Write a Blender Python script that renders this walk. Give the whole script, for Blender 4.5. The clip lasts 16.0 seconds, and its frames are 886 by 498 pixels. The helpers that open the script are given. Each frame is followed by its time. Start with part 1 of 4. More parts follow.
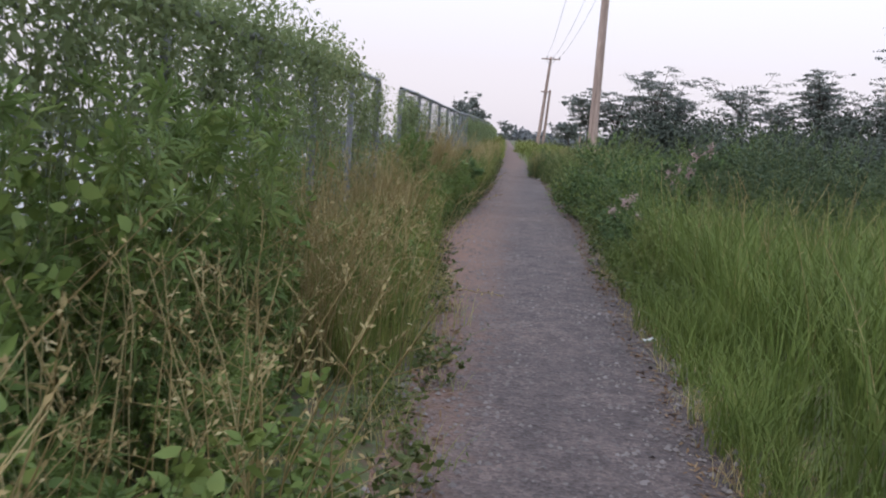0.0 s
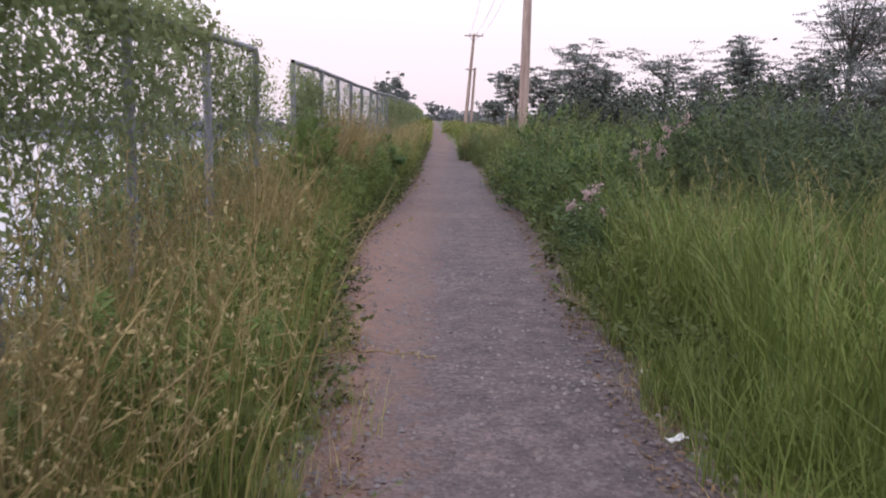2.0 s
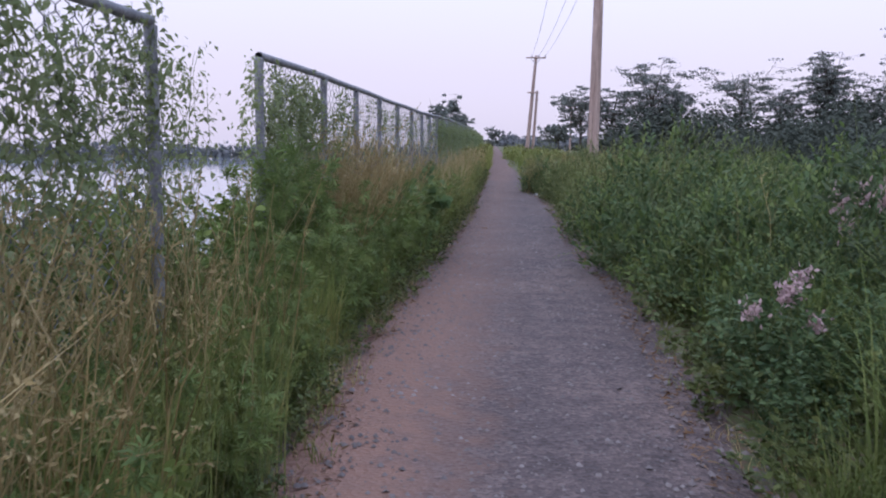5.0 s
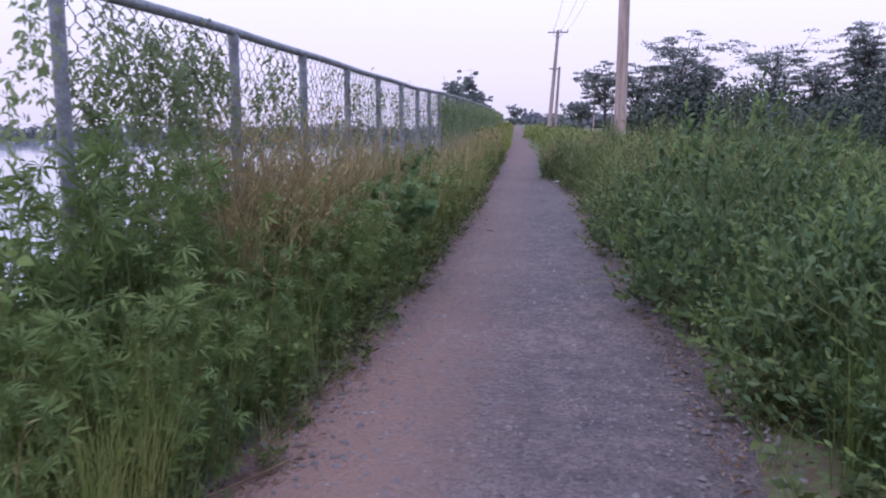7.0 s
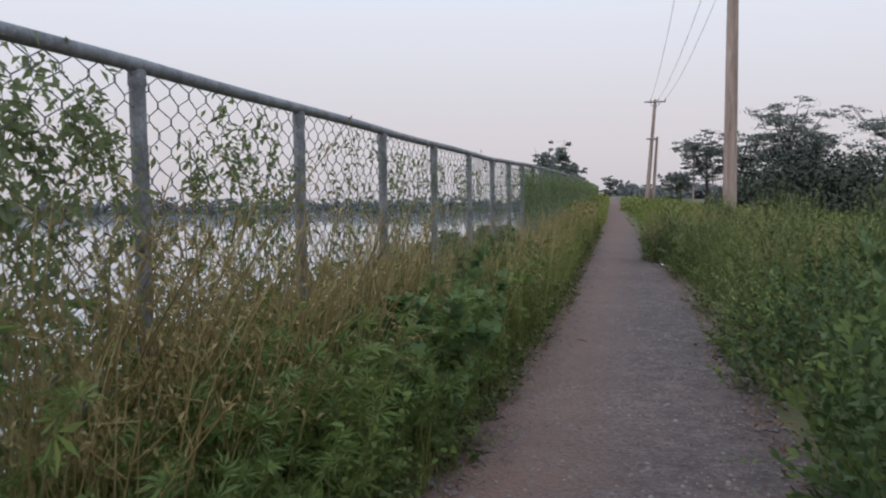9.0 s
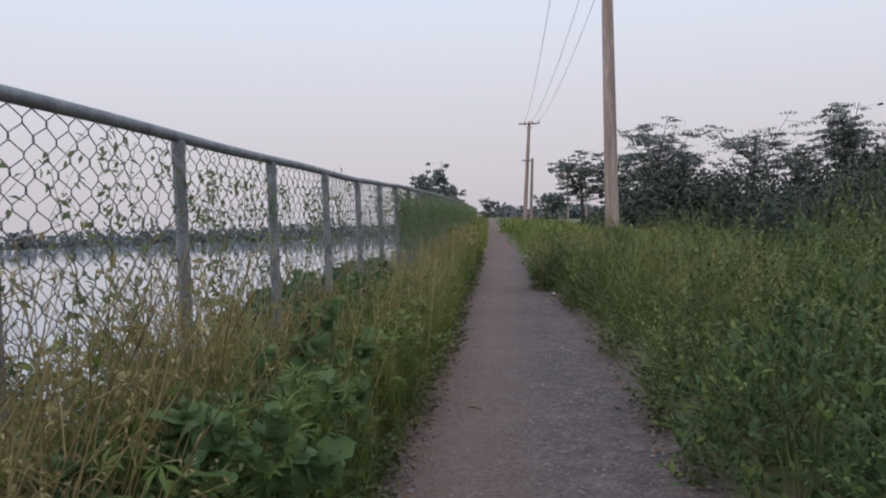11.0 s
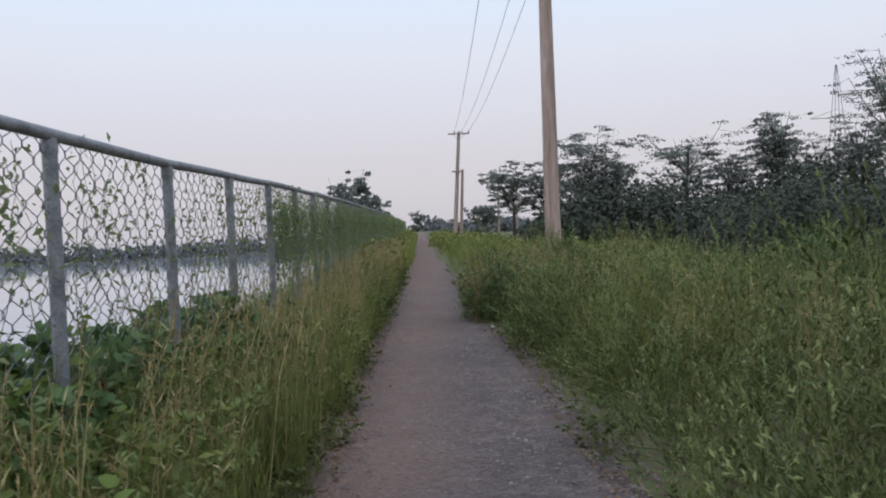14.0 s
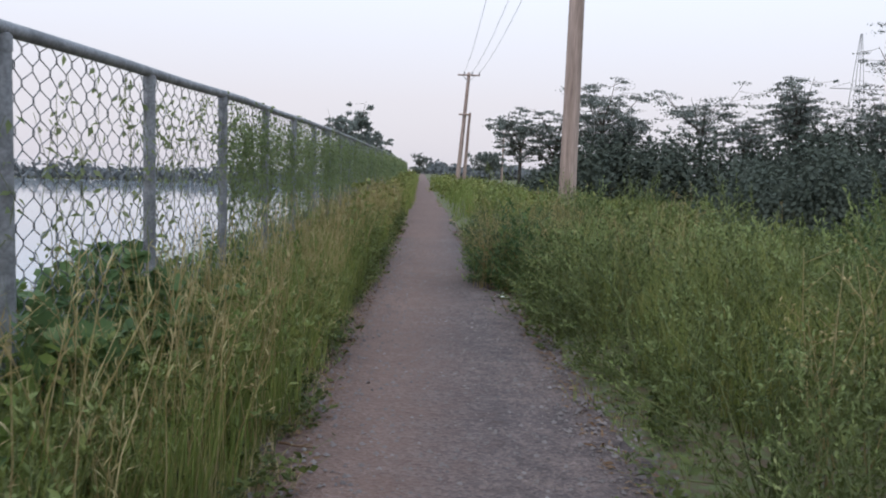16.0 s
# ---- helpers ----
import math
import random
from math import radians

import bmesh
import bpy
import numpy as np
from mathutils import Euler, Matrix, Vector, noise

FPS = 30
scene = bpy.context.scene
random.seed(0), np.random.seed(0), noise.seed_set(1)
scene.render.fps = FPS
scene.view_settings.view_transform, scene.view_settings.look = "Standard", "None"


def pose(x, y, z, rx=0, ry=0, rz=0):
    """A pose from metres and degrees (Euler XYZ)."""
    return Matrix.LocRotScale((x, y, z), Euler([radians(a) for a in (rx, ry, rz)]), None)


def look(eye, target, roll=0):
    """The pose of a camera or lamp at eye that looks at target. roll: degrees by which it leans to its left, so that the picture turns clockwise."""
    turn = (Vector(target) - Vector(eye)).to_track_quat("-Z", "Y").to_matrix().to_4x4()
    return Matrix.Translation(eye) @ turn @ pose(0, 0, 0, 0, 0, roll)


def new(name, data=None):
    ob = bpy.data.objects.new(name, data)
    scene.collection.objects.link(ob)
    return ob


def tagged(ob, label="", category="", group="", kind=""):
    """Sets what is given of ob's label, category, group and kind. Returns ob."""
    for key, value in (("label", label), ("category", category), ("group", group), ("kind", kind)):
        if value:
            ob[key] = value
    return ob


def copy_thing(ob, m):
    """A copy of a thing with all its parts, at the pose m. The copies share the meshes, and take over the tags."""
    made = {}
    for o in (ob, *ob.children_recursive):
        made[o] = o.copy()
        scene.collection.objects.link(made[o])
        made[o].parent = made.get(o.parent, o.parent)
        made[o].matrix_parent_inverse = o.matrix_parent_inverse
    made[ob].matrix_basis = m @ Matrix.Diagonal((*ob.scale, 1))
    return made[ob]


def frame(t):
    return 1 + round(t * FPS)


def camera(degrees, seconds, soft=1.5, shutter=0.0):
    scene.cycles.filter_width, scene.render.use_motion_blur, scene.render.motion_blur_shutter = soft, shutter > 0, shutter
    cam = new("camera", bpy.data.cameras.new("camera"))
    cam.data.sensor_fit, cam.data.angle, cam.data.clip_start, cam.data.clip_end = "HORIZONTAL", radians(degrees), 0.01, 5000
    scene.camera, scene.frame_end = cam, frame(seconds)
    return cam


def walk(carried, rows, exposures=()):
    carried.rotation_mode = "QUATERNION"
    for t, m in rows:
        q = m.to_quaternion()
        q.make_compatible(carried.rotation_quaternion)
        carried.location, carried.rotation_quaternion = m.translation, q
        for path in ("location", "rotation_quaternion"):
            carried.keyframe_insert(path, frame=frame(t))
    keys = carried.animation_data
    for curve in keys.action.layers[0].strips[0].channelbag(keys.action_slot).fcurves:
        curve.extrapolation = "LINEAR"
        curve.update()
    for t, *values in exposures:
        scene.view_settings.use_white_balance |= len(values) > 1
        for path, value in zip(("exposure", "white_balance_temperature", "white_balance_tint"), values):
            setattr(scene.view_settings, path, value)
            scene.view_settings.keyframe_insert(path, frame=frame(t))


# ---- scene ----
SKY = 0.115
cam = camera(56.0, 16.0, soft=2.0, shutter=0.25)
PATH = [
    (0, (0.603, -1.132, 1.518), (0.404, 0.838, 1.238), 4.1),
    (0.5, (0.586, -0.567, 1.502), (0.406, 1.404, 1.218), 3.2),
    (1, (0.564, 0.17, 1.498), (0.429, 2.143, 1.202), 2.6),
    (1.5, (0.553, 0.818, 1.51), (0.491, 2.792, 1.19), 0.6),
    (2, (0.556, 1.543, 1.507), (0.516, 3.518, 1.193), 1.4),
    (2.5, (0.484, 2.283, 1.513), (0.446, 4.258, 1.201), 1.4),
    (3, (0.47, 3.014, 1.539), (0.408, 4.997, 1.286), 3.1),
    (3.5, (0.425, 3.705, 1.546), (0.37, 5.688, 1.288), 3.5),
    (4, (0.419, 4.478, 1.537), (0.36, 6.459, 1.271), 3.0),
    (4.2, (0.436, 4.725, 1.522), (0.349, 6.707, 1.272), 2.5),
    (6.5, (0.517, 7.619, 1.492), (0.27, 9.581, 1.196), -0.1),
    (7, (0.569, 8.439, 1.542), (0.328, 10.4, 1.235), 0.2),
    (7.5, (0.57, 9.092, 1.514), (0.339, 11.057, 1.22), -0.2),
    (8, (0.543, 9.696, 1.532), (0.329, 11.666, 1.261), -0.2),
    (8.5, (0.53, 10.338, 1.569), (0.098, 12.282, 1.383), -0.9),
    (9, (0.448, 10.983, 1.603), (-0.019, 12.923, 1.467), -0.4),
    (9.5, (0.443, 11.569, 1.629), (-0.169, 13.469, 1.522), -0.1),
    (10, (0.368, 12.093, 1.641), (0.025, 14.062, 1.553), 0.1),
    (10.2, (0.32, 12.273, 1.64), (0.078, 14.256, 1.55), 0.3),
    (12.3, (0.21, 14.604, 1.607), (0.087, 16.599, 1.546), -4.3),
    (12.5, (0.234, 14.926, 1.585), (0.209, 16.926, 1.542), -4.2),
    (13, (0.26, 15.517, 1.581), (0.23, 17.516, 1.532), -3.8),
    (13.5, (0.271, 16.124, 1.594), (0.259, 18.123, 1.543), -3.5),
    (14, (0.278, 16.737, 1.568), (0.259, 18.736, 1.512), -2.2),
    (14.5, (0.239, 17.274, 1.538), (0.229, 19.272, 1.467), -0.9),
    (15, (0.227, 17.855, 1.549), (0.202, 19.852, 1.428), 0.5),
    (15.5, (0.163, 18.435, 1.54), (0.154, 20.427, 1.37), 1.3),
    (16, (0.176, 18.951, 1.566), (0.162, 20.942, 1.376), 2.1),
]
EXPOSURES = [(0, 0.5, 6500, 12), (0.5, 0.57, 6700, 16), (1, 0.65, 7000, 24), (1.5, 0.84, 7150, 31), (2, 0.64, 6850, 23), (3, 0.42, 6450, 15), (4, 0.27, 6200, 17), (6.5, 0.55, 5650, 30), (7, 0.54, 5650, 30), (7.5, 0.5, 6350, 15), (8.5, 0.22, 6600, 9), (9, 0.08, 6600, 9), (10, 0.02, 6500, 10), (12.5, -0.03, 6600, 10), (14.5, 0.16, 6450, 8), (16, 0.36, 6420, 8)]
walk(cam, [(t, look(eye, target, roll)) for t, eye, target, roll in PATH], EXPOSURES)

# soft light after sunset: a pale hazy sky and one very wide, weak sun
world = bpy.data.worlds.new("dusk_sky")
scene.world = world
world.use_nodes = True
wn, wl = world.node_tree.nodes, world.node_tree.links
wn.clear()
w_out = wn.new("ShaderNodeOutputWorld")
w_bg = wn.new("ShaderNodeBackground")
w_sky = wn.new("ShaderNodeTexSky")
w_sky.sky_type = "NISHITA"
w_sky.sun_disc = False
w_sky.sun_elevation = radians(62)
w_sky.sun_rotation = radians(-153)
w_sky.dust_density = 2.0
w_sky.ozone_density = 1.0
w_geo = wn.new("ShaderNodeTexCoord")
w_sep = wn.new("ShaderNodeSeparateXYZ")
w_ramp = wn.new("ShaderNodeValToRGB")
w_ramp.color_ramp.elements[0].position = 0.0
w_ramp.color_ramp.elements[0].color = (5.5, 5.2, 5.75, 1)
w_ramp.color_ramp.elements[1].position = 0.75
w_ramp.color_ramp.elements[1].color = (5.2, 7.0, 9.2, 1)
for w_pos, w_col in ((0.08, (5.95, 5.6, 6.1, 1)), (0.2, (6.75, 6.9, 7.75, 1)), (0.32, (6.5, 7.65, 9.35, 1))):
    w_el = w_ramp.color_ramp.elements.new(w_pos)
    w_el.color = w_col
w_mix = wn.new("ShaderNodeMix")
w_mix.data_type = "RGBA"
w_mix.inputs["Factor"].default_value = 0.88
wl.new(w_geo.outputs["Generated"], w_sep.inputs[0])
wl.new(w_sep.outputs["Z"], w_ramp.inputs["Fac"])
wl.new(w_sky.outputs["Color"], w_mix.inputs["A"])
wl.new(w_ramp.outputs["Color"], w_mix.inputs["B"])
wl.new(w_mix.outputs["Result"], w_bg.inputs["Color"])
w_bg.inputs["Strength"].default_value = SKY
wl.new(w_bg.outputs[0], w_out.inputs[0])

sun_data = bpy.data.lights.new("sun", "SUN")
sun_data.energy = 0.8
sun_data.angle = radians(40)
sun_data.color = (1.0, 0.9, 0.8)
sun = new("sun", sun_data)
sun.matrix_world = look((-10, -8, 40), (0, 10, 0))

# ---- materials ----


def material(name, rough=0.8):
    m = bpy.data.materials.new(name)
    m.use_nodes = True
    b = m.node_tree.nodes["Principled BSDF"]
    b.inputs["Roughness"].default_value = rough
    return m, m.node_tree.nodes, m.node_tree.links, b


def ramp(nodes, stops):
    r = nodes.new("ShaderNodeValToRGB")
    r.color_ramp.elements[0].position, r.color_ramp.elements[0].color = stops[0][0], (*stops[0][1], 1)
    r.color_ramp.elements[1].position, r.color_ramp.elements[1].color = stops[-1][0], (*stops[-1][1], 1)
    for p, c in stops[1:-1]:
        e = r.color_ramp.elements.new(p)
        e.color = (*c, 1)
    return r


def noise_tex(nodes, links, scale, detail=4, coords="Object"):
    c = nodes.new("ShaderNodeTexCoord")
    n = nodes.new("ShaderNodeTexNoise")
    n.inputs["Scale"].default_value, n.inputs["Detail"].default_value = scale, detail
    links.new(c.outputs[coords], n.inputs["Vector"])
    return n


def mixed(nodes, links, fac, a, b, blend="MIX"):
    m = nodes.new("ShaderNodeMix")
    m.data_type, m.blend_type = "RGBA", blend
    for key, value in (("Factor", fac), ("A", a), ("B", b)):
        if isinstance(value, (int, float)):
            m.inputs[key].default_value = value
        elif isinstance(value, tuple):
            m.inputs[key].default_value = (*value, 1)
        else:
            links.new(value, m.inputs[key])
    return m.outputs["Result"]


def leaf_material(name, stops, rough=0.6, translucent=0.3):
    """Foliage: every leaf its own tint, every plant a slightly different one, light shining through."""
    m, n, l, b = material(name, rough)
    geo, info = n.new("ShaderNodeNewGeometry"), n.new("ShaderNodeObjectInfo")
    r = ramp(n, stops)
    add = n.new("ShaderNodeMath")
    add.operation = "MULTIPLY_ADD"
    l.new(geo.outputs["Random Per Island"], add.inputs[0])
    add.inputs[1].default_value = 0.36
    clump = noise_tex(n, l, 4.5, 2)
    spread = n.new("ShaderNodeMapRange")
    for key, value in (("From Min", 0.32), ("From Max", 0.68), ("To Min", 0.0), ("To Max", 0.36)):
        spread.inputs[key].default_value = value
    l.new(clump.outputs["Fac"], spread.inputs["Value"])
    off = n.new("ShaderNodeMath")
    off.operation = "MULTIPLY_ADD"
    l.new(info.outputs["Random"], off.inputs[0])
    off.inputs[1].default_value = 0.28
    l.new(spread.outputs["Result"], off.inputs[2])
    l.new(off.outputs[0], add.inputs[2])
    l.new(add.outputs[0], r.inputs["Fac"])
    tex = noise_tex(n, l, 0.9, 2)
    hue = ramp(n, ((0.3, (0.75, 0.75, 0.75)), (0.7, (1.2, 1.2, 1.2))))
    l.new(tex.outputs["Fac"], hue.inputs["Fac"])
    col = mixed(n, l, 1.0, r.outputs["Color"], hue.outputs["Color"], "MULTIPLY")
    l.new(col, b.inputs["Base Color"])
    b.inputs["Specular IOR Level"].default_value = 0.25
    t = n.new("ShaderNodeBsdfTranslucent")
    l.new(col, t.inputs["Color"])
    s = n.new("ShaderNodeMixShader")
    s.inputs[0].default_value = translucent
    l.new(b.outputs[0], s.inputs[1])
    l.new(t.outputs[0], s.inputs[2])
    l.new(s.outputs[0], n["Material Output"].inputs["Surface"])
    return m


def plain_material(name, a, b_col, scale, rough=0.7, metal=0.0, bump=0.2, stretch=(1, 1, 1)):
    m, n, l, b = material(name, rough)
    c, mp = n.new("ShaderNodeTexCoord"), n.new("ShaderNodeMapping")
    mp.inputs["Scale"].default_value = stretch
    l.new(c.outputs["Object"], mp.inputs["Vector"])
    t1, t2 = n.new("ShaderNodeTexNoise"), n.new("ShaderNodeTexNoise")
    t1.inputs["Scale"].default_value, t2.inputs["Scale"].default_value = scale, scale * 7
    t1.inputs["Detail"].default_value = 6
    l.new(mp.outputs[0], t1.inputs["Vector"])
    l.new(mp.outputs[0], t2.inputs["Vector"])
    r = ramp(n, ((0.35, a), (0.65, b_col)))
    l.new(t1.outputs["Fac"], r.inputs["Fac"])
    fine = ramp(n, ((0.3, (0.75, 0.75, 0.75)), (0.7, (1.2, 1.2, 1.2))))
    l.new(t2.outputs["Fac"], fine.inputs["Fac"])
    l.new(mixed(n, l, 1.0, r.outputs["Color"], fine.outputs["Color"], "MULTIPLY"), b.inputs["Base Color"])
    b.inputs["Metallic"].default_value = metal
    if bump:
        bp = n.new("ShaderNodeBump")
        bp.inputs["Strength"].default_value = bump
        bp.inputs["Distance"].default_value = 0.01
        l.new(t2.outputs["Fac"], bp.inputs["Height"])
        l.new(bp.outputs[0], b.inputs["Normal"])
    return m


M_BROAD = leaf_material("broad_leaf_green", ((0.0, (0.1, 0.145, 0.04)), (0.5, (0.175, 0.235, 0.06)), (0.85, (0.26, 0.3, 0.085)), (1.0, (0.42, 0.34, 0.11))), translucent=0.35)
M_HEMP = leaf_material("palmate_leaf_green", ((0.0, (0.1, 0.15, 0.045)), (0.55, (0.18, 0.24, 0.07)), (0.85, (0.265, 0.295, 0.095)), (1.0, (0.52, 0.38, 0.12))), translucent=0.4)
M_SHRUB = leaf_material("shrub_leaf_green", ((0.0, (0.042, 0.076, 0.03)), (0.5, (0.09, 0.14, 0.053)), (1.0, (0.18, 0.225, 0.085))), translucent=0.2)
M_GREY = leaf_material("grey_green_leaf", ((0.0, (0.064, 0.082, 0.024)), (0.45, (0.15, 0.172, 0.046)), (0.75, (0.24, 0.245, 0.07)), (1.0, (0.38, 0.33, 0.115))), translucent=0.2)
# Olive leaf darkened to imitate shade inside bushes and along the path's foot.
M_OLIVE = leaf_material("shaded_olive_leaf", ((0.0, (0.046, 0.062, 0.02)), (0.5, (0.108, 0.13, 0.038)), (1.0, (0.21, 0.22, 0.068))), translucent=0.18)
M_DARK = leaf_material("dark_shrub_leaf", ((0.0, (0.06, 0.084, 0.044)), (0.6, (0.098, 0.13, 0.066)), (1.0, (0.15, 0.185, 0.092))), translucent=0.3)
M_VINE = leaf_material("vine_leaf", ((0.0, (0.18, 0.225, 0.095)), (0.6, (0.29, 0.33, 0.15)), (1.0, (0.43, 0.43, 0.22))), translucent=0.55)
M_GRASS = leaf_material("tall_grass", ((0.0, (0.092, 0.13, 0.03)), (0.6, (0.168, 0.215, 0.052)), (0.85, (0.25, 0.268, 0.078)), (1.0, (0.48, 0.41, 0.19))), translucent=0.25)
M_VERGE = leaf_material("verge_grass", ((0.0, (0.13, 0.17, 0.045)), (0.5, (0.23, 0.265, 0.07)), (0.8, (0.4, 0.36, 0.13)), (1.0, (0.56, 0.46, 0.2))), translucent=0.4)
M_STRAW = leaf_material("dry_straw", ((0.0, (0.25, 0.175, 0.07)), (0.5, (0.44, 0.33, 0.15)), (1.0, (0.66, 0.54, 0.3))), translucent=0.35)
M_STEM = leaf_material("green_stem", ((0.0, (0.11, 0.14, 0.05)), (1.0, (0.26, 0.27, 0.11))), translucent=0.1)
M_BIG = leaf_material("large_leaf_green", ((0.0, (0.09, 0.15, 0.06)), (0.6, (0.15, 0.225, 0.09)), (1.0, (0.235, 0.3, 0.125))), translucent=0.35)
M_TIP = leaf_material("pale_shoot", ((0.0, (0.2, 0.25, 0.085)), (0.6, (0.3, 0.34, 0.13)), (1.0, (0.44, 0.43, 0.2))), translucent=0.35)
M_PINK = leaf_material("pink_flower", ((0.0, (0.44, 0.27, 0.27)), (1.0, (0.64, 0.47, 0.45))))
# Leaf colour greyed and lightened to carry the haze before the trees.
M_TREE = leaf_material("hazed_tree_leaf", ((0.0, (0.17, 0.183, 0.165)), (0.6, (0.205, 0.22, 0.195)), (1.0, (0.235, 0.25, 0.22))), rough=0.85, translucent=0.3)
# Darker than the tree leaves: shade inside the wood, put into the colour.
M_WOOD = leaf_material("shaded_wood_foliage", ((0.0, (0.062, 0.073, 0.058)), (0.6, (0.086, 0.099, 0.077)), (1.0, (0.118, 0.132, 0.102))), rough=0.9, translucent=0.15)
# Haze over the far shore and hedges is mixed into this grey-blue.
M_FAR = leaf_material("hazed_distant_foliage", ((0.0, (0.15, 0.155, 0.16)), (1.0, (0.2, 0.205, 0.205))), rough=0.9, translucent=0.2)
M_BARK = plain_material("bark", (0.06, 0.05, 0.04), (0.14, 0.11, 0.09), 3, 0.9, 0, 0.5, (1, 1, 0.3))
M_POLE = plain_material("weathered_pole_wood", (0.31, 0.215, 0.178), (0.49, 0.355, 0.3), 5, 0.85, 0, 0.4, (1, 1, 0.06))
M_STEEL = plain_material("galvanised_steel", (0.185, 0.178, 0.185), (0.31, 0.3, 0.308), 9, 0.6, 0.25, 0.1)
M_WIRE = plain_material("fence_wire", (0.15, 0.15, 0.16), (0.3, 0.3, 0.31), 20, 0.6, 0.3, 0)
M_CABLE = plain_material("cable", (0.1, 0.1, 0.11), (0.16, 0.16, 0.17), 4, 0.6, 0, 0)
M_STONE = leaf_material("gravel_stone", ((0.0, (0.12, 0.1, 0.1)), (0.5, (0.2, 0.165, 0.158)), (1.0, (0.36, 0.315, 0.3))), rough=0.9, translucent=0.0)
M_LITTER = leaf_material("dry_leaf_litter", ((0.0, (0.09, 0.05, 0.03)), (0.6, (0.22, 0.13, 0.075)), (1.0, (0.42, 0.3, 0.17))), 0.9, 0.05)
M_PAPER = plain_material("weathered_paper", (0.62, 0.6, 0.57), (0.8, 0.78, 0.75), 30, 0.8, 0, 0.2)


def path_material():
    m, n, l, b = material("worn_gravel_path", 0.92)
    big, mid, fine = noise_tex(n, l, 0.55, 5), noise_tex(n, l, 5.0, 6), noise_tex(n, l, 60.0, 5)
    c = n.new("ShaderNodeTexCoord")
    vor = n.new("ShaderNodeTexVoronoi")
    vor.inputs["Scale"].default_value = 38
    l.new(c.outputs["Object"], vor.inputs["Vector"])
    base = ramp(n, ((0.3, (0.106, 0.08, 0.078)), (0.5, (0.138, 0.102, 0.097)), (0.72, (0.178, 0.128, 0.116))))
    l.new(big.outputs["Fac"], base.inputs["Fac"])
    grain = ramp(n, ((0.25, (0.62, 0.61, 0.62)), (0.5, (1.0, 1.0, 1.0)), (0.78, (1.35, 1.33, 1.32))))
    l.new(fine.outputs["Fac"], grain.inputs["Fac"])
    blotch = ramp(n, ((0.3, (0.68, 0.68, 0.7)), (0.7, (1.25, 1.22, 1.2))))
    l.new(mid.outputs["Fac"], blotch.inputs["Fac"])
    stones = ramp(n, ((0.0, (0.42, 0.41, 0.42)), (0.55, (0.92, 0.9, 0.89)), (0.85, (1.15, 1.13, 1.11)), (1.0, (1.38, 1.35, 1.32))))
    l.new(vor.outputs["Color"], stones.inputs["Fac"])
    col = mixed(n, l, 1.0, base.outputs["Color"], grain.outputs["Color"], "MULTIPLY")
    col = mixed(n, l, 1.0, col, blotch.outputs["Color"], "MULTIPLY")
    col = mixed(n, l, 0.8, col, stones.outputs["Color"], "MULTIPLY")
    # reddish soil shows through along the worn edge beside the fence
    sep = n.new("ShaderNodeSeparateXYZ")
    l.new(c.outputs["Object"], sep.inputs[0])
    dirt = n.new("ShaderNodeMath")
    dirt.operation = "MULTIPLY_ADD"
    l.new(mid.outputs["Fac"], dirt.inputs[0])
    dirt.inputs[1].default_value = 1.1
    l.new(sep.outputs["X"], dirt.inputs[2])
    soil = ramp(n, ((0.3, (1, 1, 1)), (1.3, (0, 0, 0))))
    l.new(dirt.outputs[0], soil.inputs["Fac"])
    reach = n.new("ShaderNodeMapRange")
    for key, value in (("From Min", 8.0), ("From Max", 17.0), ("To Min", 1.0), ("To Max", 0.4)):
        reach.inputs[key].default_value = value
    l.new(sep.outputs["Y"], reach.inputs["Value"])
    half = n.new("ShaderNodeMath")
    half.operation = "MULTIPLY"
    l.new(soil.outputs["Color"], half.inputs[0])
    l.new(reach.outputs["Result"], half.inputs[1])
    col = mixed(n, l, half.outputs[0], col, (0.275, 0.152, 0.112))
    l.new(col, b.inputs["Base Color"])
    bp = n.new("ShaderNodeBump")
    bp.inputs["Strength"].default_value, bp.inputs["Distance"].default_value = 0.8, 0.014
    l.new(vor.outputs["Distance"], bp.inputs["Height"])
    l.new(bp.outputs[0], b.inputs["Normal"])
    return m


def ground_material():
    m, n, l, b = material("weedy_ground", 0.95)
    big, fine = noise_tex(n, l, 0.25, 6), noise_tex(n, l, 14, 6)
    base = ramp(n, ((0.3, (0.08, 0.11, 0.04)), (0.5, (0.12, 0.15, 0.055)), (0.75, (0.16, 0.16, 0.075))))
    l.new(big.outputs["Fac"], base.inputs["Fac"])
    soil = ramp(n, ((0.35, (0.07, 0.05, 0.03)), (0.7, (0.15, 0.1, 0.065))))
    l.new(fine.outputs["Fac"], soil.inputs["Fac"])
    mk = ramp(n, ((0.4, (0, 0, 0)), (0.6, (1, 1, 1))))
    l.new(fine.outputs["Fac"], mk.inputs["Fac"])
    l.new(mixed(n, l, mk.outputs["Color"], base.outputs["Color"], soil.outputs["Color"]), b.inputs["Base Color"])
    bp = n.new("ShaderNodeBump")
    bp.inputs["Strength"].default_value, bp.inputs["Distance"].default_value = 0.6, 0.03
    l.new(fine.outputs["Fac"], bp.inputs["Height"])
    l.new(bp.outputs[0], b.inputs["Normal"])
    return m


